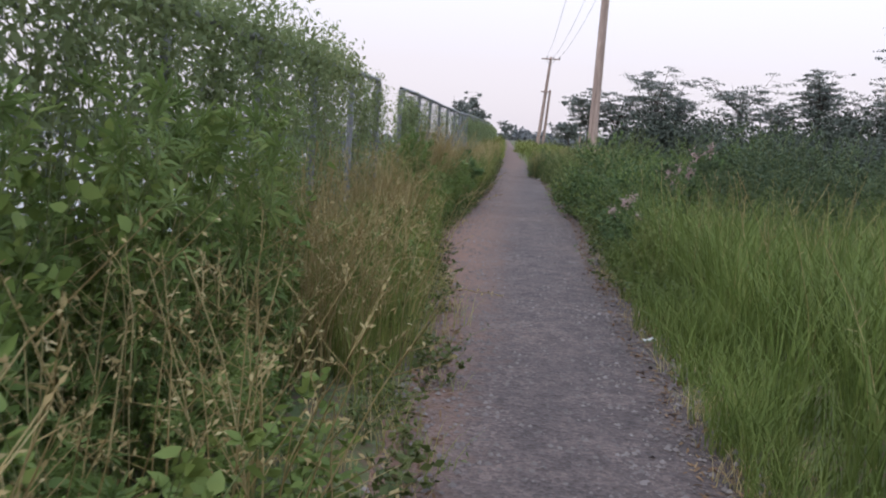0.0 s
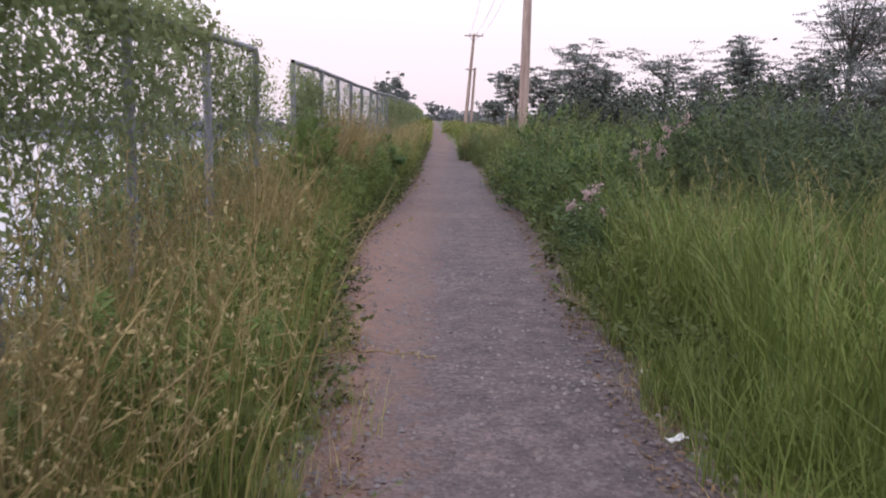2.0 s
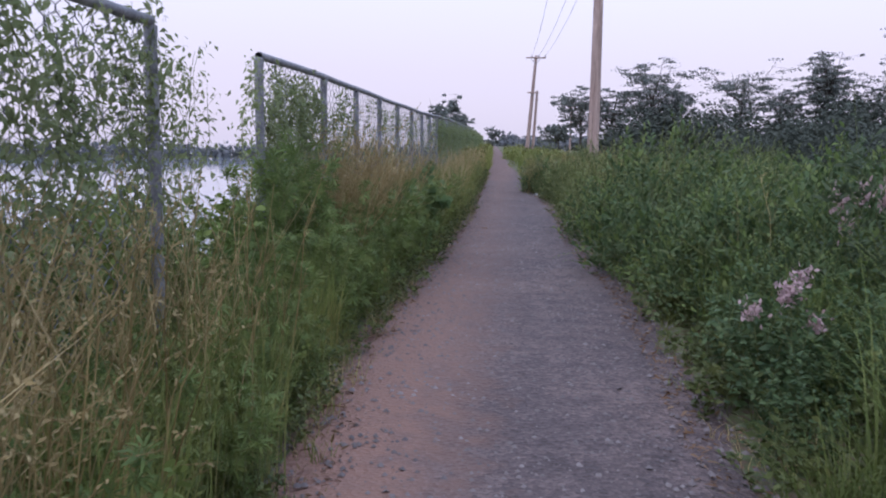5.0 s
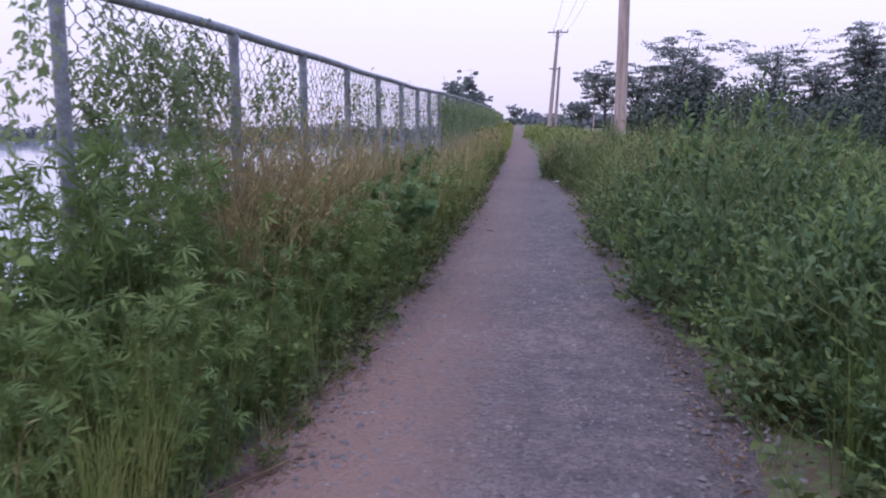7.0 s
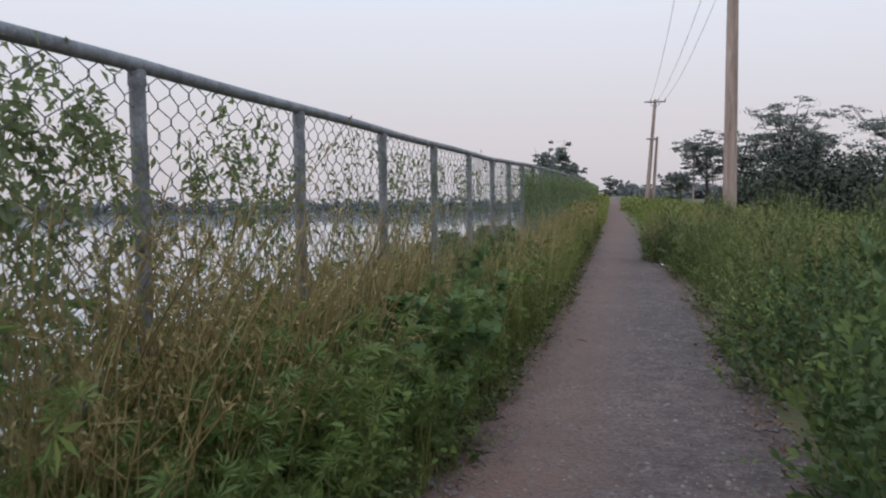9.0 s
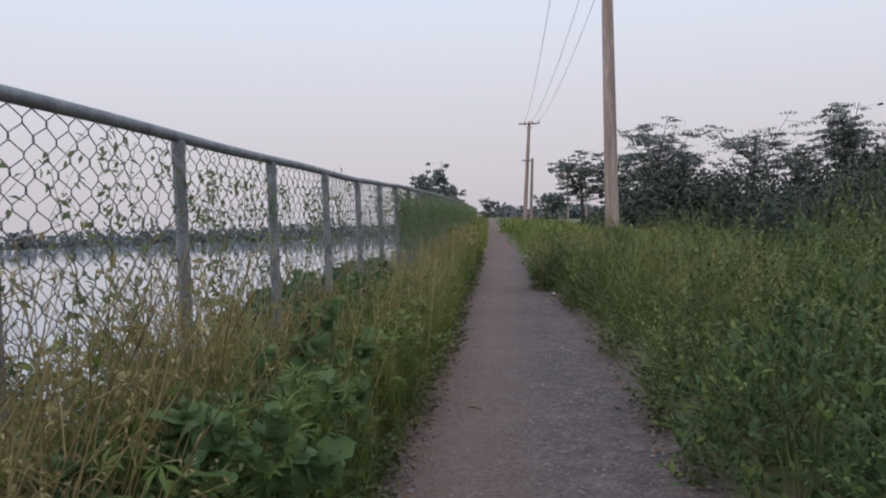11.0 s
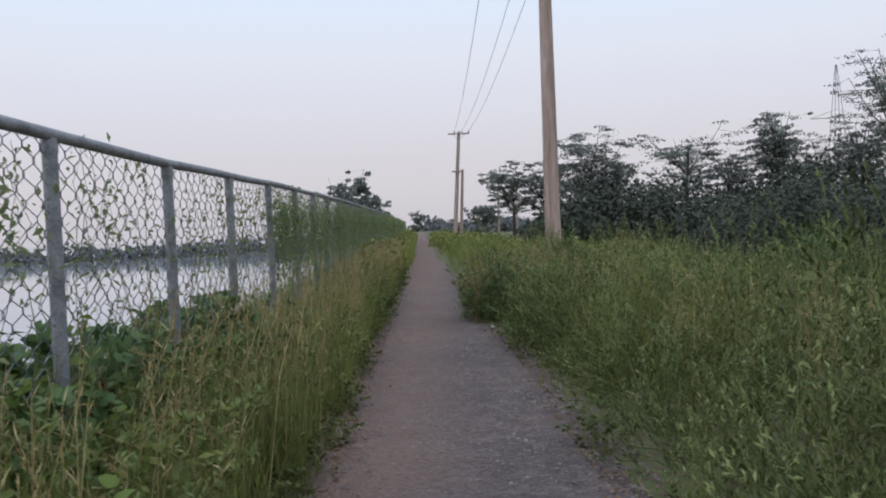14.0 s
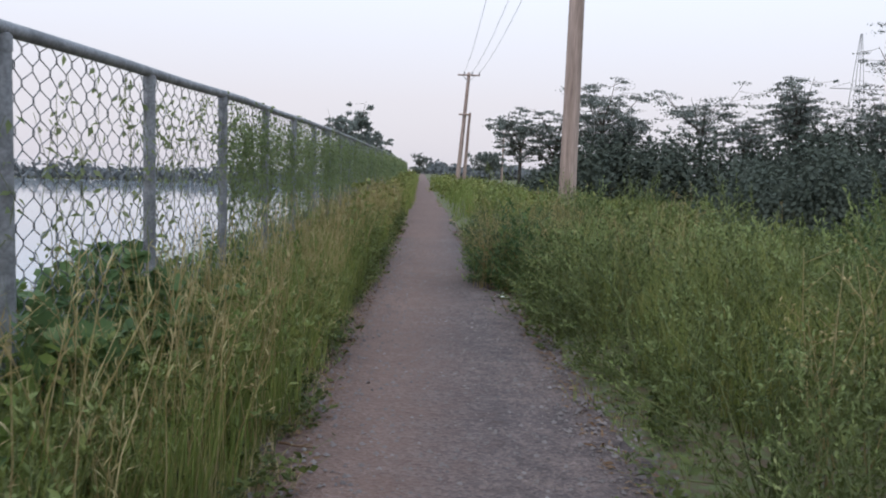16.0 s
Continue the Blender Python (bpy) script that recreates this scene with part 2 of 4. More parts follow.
def water_material():
    m, n, l, b = material("lake_water", 0.06)
    b.inputs["Base Color"].default_value = (0.34, 0.36, 0.39, 1)
    b.inputs["IOR"].default_value = 1.33
    b.inputs["Specular IOR Level"].default_value = 1.0
    t = noise_tex(n, l, 1.2, 3)
    bp = n.new("ShaderNodeBump")
    bp.inputs["Strength"].default_value, bp.inputs["Distance"].default_value = 0.08, 0.03
    l.new(t.outputs["Fac"], bp.inputs["Height"])
    l.new(bp.outputs[0], b.inputs["Normal"])
    return m


M_PATH, M_GROUND, M_WATER = path_material(), ground_material(), water_material()

# ---- mesh tools ----


class Bag:
    """Collects vertices and faces for one mesh."""

    def __init__(self):
        self.v, self.f3, self.f4, self.n = [], [], [], 0

    def add(self, v, f):
        v, f = np.asarray(v, float), np.asarray(f, int)
        self.v.append(v)
        (self.f3 if f.shape[1] == 3 else self.f4).append(f + self.n)
        self.n += len(v)

    def stamp(self, tv, tf, where, ahead, size, rng, up=None, width=1.0, mess=0.6):
        """Copies of a template (its y axis along ahead, its z axis near up) at many places."""
        where, ahead = np.asarray(where, float), np.asarray(ahead, float)
        k = len(where)
        if not k:
            return
        ahead = ahead / (np.linalg.norm(ahead, axis=1, keepdims=True) + 1e-9)
        if up is None:
            up = rng.normal(size=(k, 3)) * mess + (0, 0, 1)
        right = np.cross(ahead, up)
        right /= np.linalg.norm(right, axis=1, keepdims=True) + 1e-9
        top = np.cross(right, ahead)
        size = np.broadcast_to(size, (k,))[:, None, None]
        pts = (tv[None, :, 0:1] * right[:, None, :] * width + tv[None, :, 1:2] * ahead[:, None, :] + tv[None, :, 2:3] * top[:, None, :]) * size + where[:, None, :]
        faces = (tf[None] + (np.arange(k) * len(tv))[:, None, None]).reshape(-1, tf.shape[1])
        self.add(pts.reshape(-1, 3), faces)

    def tube(self, pts, r0, r1, sides=3, caps=False):
        pts = np.asarray(pts, float)
        k = len(pts)
        d = np.gradient(pts, axis=0)
        d /= np.linalg.norm(d, axis=1, keepdims=True) + 1e-9
        ref = np.where(np.abs(d[:, 2:3]) > 0.9, np.array([[1.0, 0, 0]]), np.array([[0, 0, 1.0]]))
        a = np.cross(d, ref)
        a /= np.linalg.norm(a, axis=1, keepdims=True) + 1e-9
        b = np.cross(d, a)
        r = np.linspace(r0, r1, k)[:, None, None]
        an = np.arange(sides) * 2 * np.pi / sides
        ring = pts[:, None, :] + r * (np.cos(an)[None, :, None] * a[:, None, :] + np.sin(an)[None, :, None] * b[:, None, :])
        i, j = np.meshgrid(np.arange(k - 1), np.arange(sides), indexing="ij")
        i, j = i.ravel(), j.ravel()
        j2 = (j + 1) % sides
        self.add(ring.reshape(-1, 3), np.stack([i * sides + j, i * sides + j2, (i + 1) * sides + j2, (i + 1) * sides + j], 1))
        if caps:
            self.add(np.vstack([ring[-1], pts[-1:] + d[-1:] * r1 * 0.4]), [[q, (q + 1) % sides, sides] for q in range(sides)])

    def mesh(self, name, mat, smooth=False):
        me = bpy.data.meshes.new(name)
        if not self.v:
            return me
        v = np.vstack(self.v)
        f3 = np.vstack(self.f3) if self.f3 else np.zeros((0, 3), int)
        f4 = np.vstack(self.f4) if self.f4 else np.zeros((0, 4), int)
        me.vertices.add(len(v))
        me.vertices.foreach_set("co", v.ravel())
        me.loops.add(f3.size + f4.size)
        me.loops.foreach_set("vertex_index", np.concatenate([f3.ravel(), f4.ravel()]))
        me.polygons.add(len(f3) + len(f4))
        me.polygons.foreach_set("loop_start", np.concatenate([np.arange(len(f3)) * 3, f3.size + np.arange(len(f4)) * 4]))
        me.update(calc_edges=True)
        me.validate()
        if smooth:
            me.polygons.foreach_set("use_smooth", np.ones(len(me.polygons), bool))
        me.materials.append(mat)
        return me


def part(name, bag, mat, parent=None, label="", smooth=False):
    ob = new(name, bag.mesh(name, mat, smooth))
    if parent:
        ob.parent = parent
    return tagged(ob, label)


def thing(name, label, category, group="", kind="", at=(0, 0, 0)):
    ob = new(name)
    ob.location = at
    ob.empty_display_size = 0.1
    return tagged(ob, label, category, group, kind)


OVATE = np.array([(0, 0, 0), (-0.26, 0.3, 0.05), (0.26, 0.3, 0.05), (-0.2, 0.66, 0.02), (0.2, 0.66, 0.02), (0, 1, -0.1)])
OVATE_T = np.array([(0, 2, 1), (1, 2, 4), (1, 4, 3), (3, 4, 5)])
NARROW = OVATE * (0.42, 1, 1)
SLIM = np.array([(0, 0, 0), (-0.07, 0.45, 0.03), (0.07, 0.45, 0.03), (0, 1, -0.12)])
SLIM_T = np.array([(0, 2, 1), (1, 2, 3)])
CARD = np.array([(-0.32, 0, 0), (0.28, 0.05, 0.08), (0.36, 0.7, 0), (-0.25, 0.85, -0.1)])
CARD_T = np.array([(0, 1, 2), (0, 2, 3)])
DIAMOND = np.array([(0, 0, 0), (-0.26, 0.45, 0.06), (0.26, 0.45, 0.06), (0, 1, -0.1)])
LOBED = np.array([(0, 0, 0), (-0.42, -0.1, 0.06), (-0.55, 0.3, 0.08), (-0.3, 0.45, 0.03), (-0.34, 0.78, 0.05), (0, 1, -0.12), (0.34, 0.78, 0.05), (0.3, 0.45, 0.03), (0.55, 0.3, 0.08), (0.42, -0.1, 0.06), (0, 0.42, -0.04)])
LOBED_T = np.array([(i, (i + 1) % 10, 10) for i in range(10)])[:, ::-1]
PALM_V, PALM_T = [], []
for finger, a in enumerate((-75, -36, 0, 36, 75)):
    ln = (0.6, 0.9, 1.0, 0.9, 0.6)[finger]
    ca, sa = math.cos(radians(a)), math.sin(radians(a))
    for px, py, pz in ((0, 0, 0), (-0.075, 0.5, 0.05), (0.075, 0.5, 0.05), (0, 1, -0.16)):
        PALM_V.append(((px * ca + py * sa) * ln, (-px * sa + py * ca) * ln, pz * ln))
    PALM_T += [(4 * finger, 4 * finger + 2, 4 * finger + 1), (4 * finger + 1, 4 * finger + 2, 4 * finger + 3)]
PALM_V, PALM_T = np.array(PALM_V), np.array(PALM_T)

# ---- the plan ----
EDGE_Y = (-12, 2, 5.6, 8.3, 11, 14, 18, 22, 28, 33, 40, 48, 57, 72, 95, 130, 260, 600)
EDGE_L = (0.35, 0.1, -0.08, -0.47, -0.72, -0.7, -0.68, -0.68, -0.88, -1.0, -1.18, -1.42, -1.62, -2.15, -3.05, -4.35, -9.2, -22)
EDGE_R = (1.75, 1.66, 1.6, 1.5, 1.55, 1.58, 1.3, 1.3, 1.08, 0.75, 0.47, 0.1, -0.3, -0.95, -1.8, -2.9, -7.8, -20.5)
FENCE_Y = (-12, 18, 21, 23.8, 26, 33, 48, 72, 100, 140, 300)
FENCE_X = (-1.55, -1.55, -1.53, -1.58, -1.61, -1.77, -2.2, -3.15, -4.25, -5.8, -12)
WATER_Z = -4.0


def edge_l(y):
    return np.interp(y, EDGE_Y, EDGE_L)


def edge_r(y):
    return np.interp(y, EDGE_Y, EDGE_R)


def fence_x(y):
    return np.interp(y, FENCE_Y, FENCE_X)


def smooth_step(a, b, v):
    t = np.clip((v - a) / (b - a), 0, 1)
    return t * t * (3 - 2 * t)


def ground_z(x, y):
    """The top of the dyke, its bank down to the lake on one side and a low field on the other."""
    x, y = np.asarray(x, float), np.asarray(y, float)
    c = (edge_l(y) + edge_r(y)) / 2
    d = x - c
    left = -5.2 * smooth_step(2.9, 9.5, -d)
    far = np.hypot(x, y - 10)
    left = left + 1.6 * smooth_step(222, 236, far) * smooth_step(3, 10, -d)
    left = left - 0.0085 * np.clip(far - 236, 0, None) * smooth_step(3, 60, -d)
    right = -0.9 * smooth_step(3.0, 11, d) - 0.3 * smooth_step(20, 60, d)
    bumps = 0.05 * np.sin(x * 1.7 + y * 0.6) * np.sin(y * 1.1 - x * 0.4) * smooth_step(1.6, 3.5, np.abs(d))
    return np.where(d < 0, left, right) + bumps - 0.012


def axis(lo, hi, centre, step, grow):
    out, p, s = [centre], centre, step
    while p < hi:
        p += s
        s *= grow
        out.append(p)
    p, s = centre, step
    while p > lo:
        p -= s
        s *= grow
        out.append(p)
    return np.array(sorted(out))


def grid_mesh(bag, xs, ys, fz):
    gx, gy = np.meshgrid(xs, ys)
    v = np.stack([gx.ravel(), gy.ravel(), fz(gx, gy).ravel()], 1)
    w = len(xs)
    i, j = np.meshgrid(np.arange(len(ys) - 1), np.arange(w - 1), indexing="ij")
    i, j = i.ravel(), j.ravel()
    bag.add(v, np.stack([i * w + j, i * w + j + 1, (i + 1) * w + j + 1, (i + 1) * w + j], 1))


def build_ground():
    bag = Bag()
    grid_mesh(bag, axis(-2500, 2500, 0, 0.4, 1.08), axis(-800, 3000, 10, 0.6, 1.07), ground_z)
    tagged(part("ground", bag, M_GROUND, smooth=True), "weedy brown and green ground sloping to a lake", "ground", kind="structure")
    bag = Bag()
    ys = np.concatenate([np.arange(-10, 45, 0.12), np.arange(45, 140, 0.6), np.arange(140, 420, 5)])
    us = np.linspace(0, 1, 9)
    rows = []
    for y in ys:
        wob_l = 0.16 * noise.noise((y * 0.9, 3, 0)) + 0.05 * noise.noise((y * 3.1, 7, 0))
        wob_r = 0.18 * noise.noise((y * 0.8, 31, 0)) + 0.05 * noise.noise((y * 3.3, 17, 0))
        a, b = edge_l(y) - 0.12 + wob_l, edge_r(y) + 0.1 + wob_r
        for u in us:
            rows.append((a + (b - a) * u, y, 0.012 + 0.018 * math.sin(math.pi * u) - (0.03 if u in (0, 1) else 0)))
    i, j = np.meshgrid(np.arange(len(ys) - 1), np.arange(8), indexing="ij")
    i, j = i.ravel(), j.ravel()
    bag.add(rows, np.stack([i * 9 + j, i * 9 + j + 1, (i + 1) * 9 + j + 1, (i + 1) * 9 + j], 1))
    tagged(part("path", bag, M_PATH, smooth=True), "straight greyish-mauve gravel footpath between weeds", "path", kind="structure")
    bag = Bag()
    bag.add([(-900, -500, WATER_Z), (-5, -500, WATER_Z), (-5, 900, WATER_Z), (-900, 900, WATER_Z)], [(0, 1, 2, 3)])
    tagged(part("water", bag, M_WATER), "calm pale lake water below the bank", "lake", kind="structure")


build_ground()

# ---- fence ----
RNG = np.random.default_rng(5)
TOP = 2.1


def rail_z(y):
    return np.interp(y, (10, 14, 17.3, 19, 22.2, 25.4, 33, 60), (2.12, 2.125, 2.085, 2.065, 2.04, 2.08, 2.12, 2.12))


def chain_link(y0, y1, z0, z1, pitch=0.085, tall=0.115, r=0.0022):
    """Zigzag wires, each hooked into the next with a short upright knuckle."""
    bag = Bag()
    k = max(2, int((y1 - y0) / pitch))
    step = (y1 - y0) / k
    m = int(round((z1 - z0) / (tall / 2)))
    half = (z1 - z0) / m
    knee = half * 0.17
    for i in range(k):
        n = np.arange(m + 1)
        zig = np.where((n + i) % 2 == 0, -1.0, 1.0)
        sway = RNG.normal(size=m + 1) * 0.003
        zz = np.stack([z0 + n * half - knee, z0 + n * half + knee], 1).ravel()
        yy = y0 + (i + 0.5) * step + np.repeat(zig * step * 0.53 + sway, 2)
        xx = fence_x(yy) + np.repeat(zig, 2) * 0.004 * (-1) ** i
        bag.tube(np.stack([xx, yy, zz], 1)[1:-1], r, r, 3)
    return bag


def build_fence(posts, label):
    f = thing("chain_link_fence", label, "fence", at=(fence_x(posts[0]), posts[0], 0))
    o = Vector(f.location)

    def put(name, bag, mat, lab="", smooth=True):
        bag.v = [v - np.array(o) for v in bag.v]
        return part(name, bag, mat, f, lab, smooth)
    for i, y in enumerate(posts):
        b = Bag()
        x = fence_x(y)
        b.tube([(x, y, -0.3), (x + 0.004, y, 1), (x, y, float(rail_z(y)) - 0.02)], 0.036, 0.034, 10, True)
        post = put("post", b, M_STEEL)
        b = Bag()
        zt = float(rail_z(y)) - 0.035
        b.tube([(x, y, zt - 0.05), (x, y, zt - 0.02), (x, y, zt + 0.01)], 0.0385, 0.0375, 10)
        put("collar", b, M_STEEL).parent = post
        if i + 1 < len(posts):
            y1 = posts[i + 1]
            b = Bag()
            ys = np.linspace(y, y1, 5)
            b.tube(np.stack([fence_x(ys), ys, rail_z(ys) + 0.004 * np.sin((ys - y) / (y1 - y) * math.pi) * (-1) ** i], 1), 0.03, 0.03, 10)
            put("top_rail", b, M_STEEL)
            far = y > 36
            if y < 75:
                put("wire_mesh", chain_link(y, y1, 0.05, float(rail_z((y + y1) / 2)) - 0.01, 0.15 if far else 0.075, 0.24 if far else 0.128, 0.006 if far else 0.0033), M_WIRE, "rusty grey diamond wire mesh", False)


POSTS_NEAR = [10.07 - 1.63 * i for i in range(8)][::-1]
POSTS_FAR = [11.93] + [14.01 + 1.63 * i for i in range(55)]
build_fence(POSTS_NEAR, "grey galvanised chain-link fence overgrown with vines")
build_fence(POSTS_FAR, "long grey galvanised chain-link fence beside the path")

# ---- plants ----


def bend(rng, base, height, lean, k=6):
    """A stem's centre line: up, leaning over more and more."""
    a = rng.uniform(0, 2 * math.pi)
    s = np.linspace(0, 1, k)
    wob = rng.normal(size=2) * 0.03 * height
    x = base[0] + math.cos(a) * lean * height * s ** 1.8 + wob[0] * np.sin(s * 5)
    y = base[1] + math.sin(a) * lean * height * s ** 1.8 + wob[1] * np.sin(s * 4)
    return np.stack([x, y, base[2] + height * s * (1 - 0.15 * lean * s)], 1)


def along(pts, s):
    i = np.clip((np.asarray(s) * (len(pts) - 1)), 0, len(pts) - 1.001)
    k = i.astype(int)
    return pts[k] + (pts[k + 1] - pts[k]) * (i - k)[:, None]


def weed(name, seed, label, category, group, height, stems, spread, leaf, leaf_size, per_stem, branches, mat_leaf, mat_stem=None, lean=0.35, stem_r=0.005, low=0.12, flowers=None, width=1.0, branch_len=0.3, droop=0.0, tips=None, rise=0.0):
    """A herb or shrub: stems with side branches and leaves set along them."""
    rng = np.random.default_rng(seed)
    stem_bag, leaf_bag, flower_bag, tip_bag = Bag(), Bag(), Bag(), Bag()
    for _ in range(stems):
        a, r = rng.uniform(0, 2 * math.pi), spread * math.sqrt(rng.uniform(0, 1))
        h = height * rng.uniform(0.65, 1.05)
        line = bend(rng, (r * 0.6 * math.cos(a), r * 0.6 * math.sin(a), -0.03), h, rng.uniform(0.3, 1) * lean, 5)
        stem_bag.tube(line, stem_r, stem_r * 0.35, 3)
        lines = [(line, 1.0)]
        for s in rng.uniform(low, 0.95, branches):
            p = along(line, [s])[0]
            b = rng.uniform(0, 2 * math.pi)
            ln = height * branch_len * rng.uniform(0.5, 1.1) * (1.15 - s)
            d = np.array([math.cos(b), math.sin(b), rng.uniform(0.3, 1.1)])
            t = np.linspace(0, 1, 2)[:, None]
            side = p + d * ln * t + np.array([0, 0, -droop * ln]) * t ** 2
            stem_bag.tube(side, stem_r * 0.5, stem_r * 0.2, 3)
            lines.append((side, 0.45))
        for ln, share in lines:
            k = max(1, int(per_stem * share * rng.uniform(0.7, 1.2) / (1 + 0.45 * branches)))
            s = rng.uniform(low if share == 1 else 0.1, 1.0, k)
            p = along(ln, s)
            az = rng.uniform(0, 2 * math.pi, k)
            d = np.stack([np.cos(az), np.sin(az), rng.uniform(-0.35, 0.75, k) + rise], 1)
            tv, tf = leaf
            leaf_bag.stamp(tv, tf, p, d, leaf_size * rng.uniform(0.5, 1.2, k), rng, width=width, mess=1.3)
            if tips is not None and rng.uniform() < 0.75:
                m = 9
                tip_bag.stamp(tv, tf, along(ln, rng.uniform(0.72, 1.0, m)), rng.normal(size=(m, 3)) * 0.6 + (0, 0, 0.9), leaf_size * rng.uniform(0.5, 1.0, m), rng, width=width)
            if flowers is not None and share == 1:
                m = 60
                tip = ln[-1] + rng.normal(size=(m, 3)) * 0.024
                flower_bag.stamp(OVATE, OVATE_T, tip, rng.normal(size=(m, 3)) + (0, 0, 0.7), 0.03, rng)
    ob = thing(name, label, category, group)
    tagged(part("stem", stem_bag, mat_stem or M_STEM, ob), kind="stuff")
    if leaf_bag.v:
        tagged(part("foliage", leaf_bag, mat_leaf, ob), kind="stuff")
    if tip_bag.v:
        tagged(part("shoot", tip_bag, tips, ob, "pale yellowish young shoots"), kind="stuff")
    if flower_bag.v:
        tagged(part("blossom", flower_bag, flowers, ob, "pale pink flower heads"), kind="stuff")
    return ob


def dry_weed(name, seed, label, height, stems, spread, lean, twigs):
    rng = np.random.default_rng(seed)
    sb, hb = Bag(), Bag()
    for _ in range(stems):
        a, r = rng.uniform(0, 2 * math.pi), spread * math.sqrt(rng.uniform(0, 1))
        h = height * rng.uniform(0.6, 1.05)
        line = bend(rng, (r * math.cos(a), r * math.sin(a), -0.03), h, rng.uniform(0.2, 1) * lean, 5)
        sb.tube(line, 0.0055, 0.0018, 3)
        for s in rng.uniform(0.45, 1, twigs):
            p = along(line, [s])[0]
            b = rng.uniform(0, 2 * math.pi)
            ln = height * 0.2 * rng.uniform(0.4, 1.1)
            d = np.array([math.cos(b), math.sin(b), rng.uniform(0.2, 1.2)]) * 0.8
            end = p + d * ln
            sb.tube([p, end], 0.0022, 0.001, 3)
            k = 6
            pos = p + (end - p) * rng.uniform(0.3, 1.05, k)[:, None]
            hb.stamp(DIAMOND * (0.7, 1, 1), SLIM_T, pos, rng.normal(size=(k, 3)) + (0, 0, 0.4), 0.028 * rng.uniform(0.5, 1.2, k), rng)
    ob = thing(name, label, "dry weed", "dry weeds by the path")
    tagged(part("stem", sb, M_STRAW, ob), kind="stuff")
    if hb.v:
        tagged(part("seed_head", hb, M_STRAW, ob, "papery tan seed heads"), kind="stuff")
    return ob


def mound(name, seed, label, category, group, radius, height, sprigs, leaf, leaf_size, per, mat, tips=None, twig=0.22, width=1.0, upward=0.5, long_shoots=0.12):
    """A rounded bush: arching stems inside, leafy twigs over an uneven dome, a few long shoots standing out of it."""
    rng = np.random.default_rng(seed)
    sb, lb, tb = Bag(), Bag(), Bag()
    tv, tf = leaf
    lobes = [(rng.normal(size=3) + (0, 0, 0.4), rng.uniform(0.3, 0.6)) for _ in range(5)]
    for i in range(sprigs):
        az, up = rng.uniform(0, 2 * math.pi), rng.uniform(0.02, 1.0)
        flat = math.sqrt(1 - up * up)
        out = np.array([math.cos(az) * flat, math.sin(az) * flat, up])
        swell = 0.72
        for axis_dir, amount in lobes:
            swell += amount * max(0.0, float(out @ axis_dir) / float(np.linalg.norm(axis_dir)) - 0.6) * 1.6
        inner = rng.uniform(0.82, 1.04) if rng.uniform() < 0.72 else rng.uniform(0.45, 0.82)
        p = out * (radius, radius, height) * swell * inner + (0, 0, 0.04)
        shoot = inner > 0.9 and rng.uniform() < long_shoots
        d = out * 0.7 + rng.normal(size=3) * 0.4 + (0, 0, upward)
        d /= np.linalg.norm(d)
        ln = twig * rng.uniform(0.6, 1.2) * (1.7 if shoot else 1.0)
        end = p + d * ln
        end[2] = max(end[2] - 0.15 * ln, 0.03)
        if i % 14 == 0:
            sb.tube([(0.12 * out[0], 0.12 * out[1], -0.04), p * (0.55, 0.55, 0.75), p, end], 0.007, 0.002, 3)
        else:
            sb.tube([p - d * ln * 0.4, end], 0.0024, 0.001, 3)
        m = int(per * rng.uniform(0.75, 1.25) * (1.4 if shoot else 1.0))
        u = np.linspace(0.0, 1.0, m) + rng.normal(size=m) * 0.03
        place = p + (end - p) * u[:, None]
        turn = rng.normal(size=(m, 3)) * 0.6 + d * 0.95 + (0, 0, 0.15)
        size = leaf_size * rng.uniform(0.65, 1.2, m) * (1.1 - 0.4 * u)
        # paler young leaves only outside, raising contrast with the shaded inside
        pale = tips is not None and inner > 0.86 and rng.uniform() < (0.9 if shoot else 0.5)
        cut = m // 3 if pale else m
        face = rng.normal(size=(m, 3)) * 0.45 + out * 0.9 + (0, 0, 0.25)
        lb.stamp(tv, tf, place[:cut], turn[:cut], size[:cut], rng, up=face[:cut], width=width)
        if pale:
            tb.stamp(tv, tf, place[cut:], turn[cut:], size[cut:], rng, up=face[cut:], width=width)
    ob = thing(name, label, category, group)
    tagged(part("stem", sb, M_STEM, ob), kind="stuff")
    tagged(part("foliage", lb, mat, ob), kind="stuff")
    if tb.v:
        tagged(part("shoot", tb, tips, ob, "lighter green young shoots"), kind="stuff")
    return ob


OV, NA, PA, LO, DI = (OVATE, OVATE_T), (DIAMOND * (0.6, 1, 1), SLIM_T), (PALM_V, PALM_T), (LOBED, LOBED_T), (DIAMOND, SLIM_T)
HIDE = []


def kinds(maker, seeds):
    made = [maker(s) for s in seeds]
    HIDE.extend(made)
    return made


P_BROAD = kinds(lambda s: weed("broadleaf_weed", s, "dark green weed with broad pointed leaves", "weed", "broadleaf weeds", 0.95, 7, 0.3, OV, 0.068, 62, 3, M_BROAD, lean=0.45), (1, 2, 3))
P_HEMP = kinds(lambda s: weed("palmate_weed", s, "tall green weed with narrow fingered leaves", "weed", "fingered-leaf weeds", 1.05, 6, 0.26, PA, 0.108, 36, 4, M_HEMP, lean=0.35), (11, 12, 13))
P_SHRUB = kinds(lambda s: weed("leafy_shrub", s, "rounded mid-green leafy shrub beside the path", "shrub", "leafy green shrubs", 1.0, 11, 0.42, DI, 0.07, 80, 5, M_SHRUB, lean=0.5, width=0.85, low=0.2), (21, 22, 23))
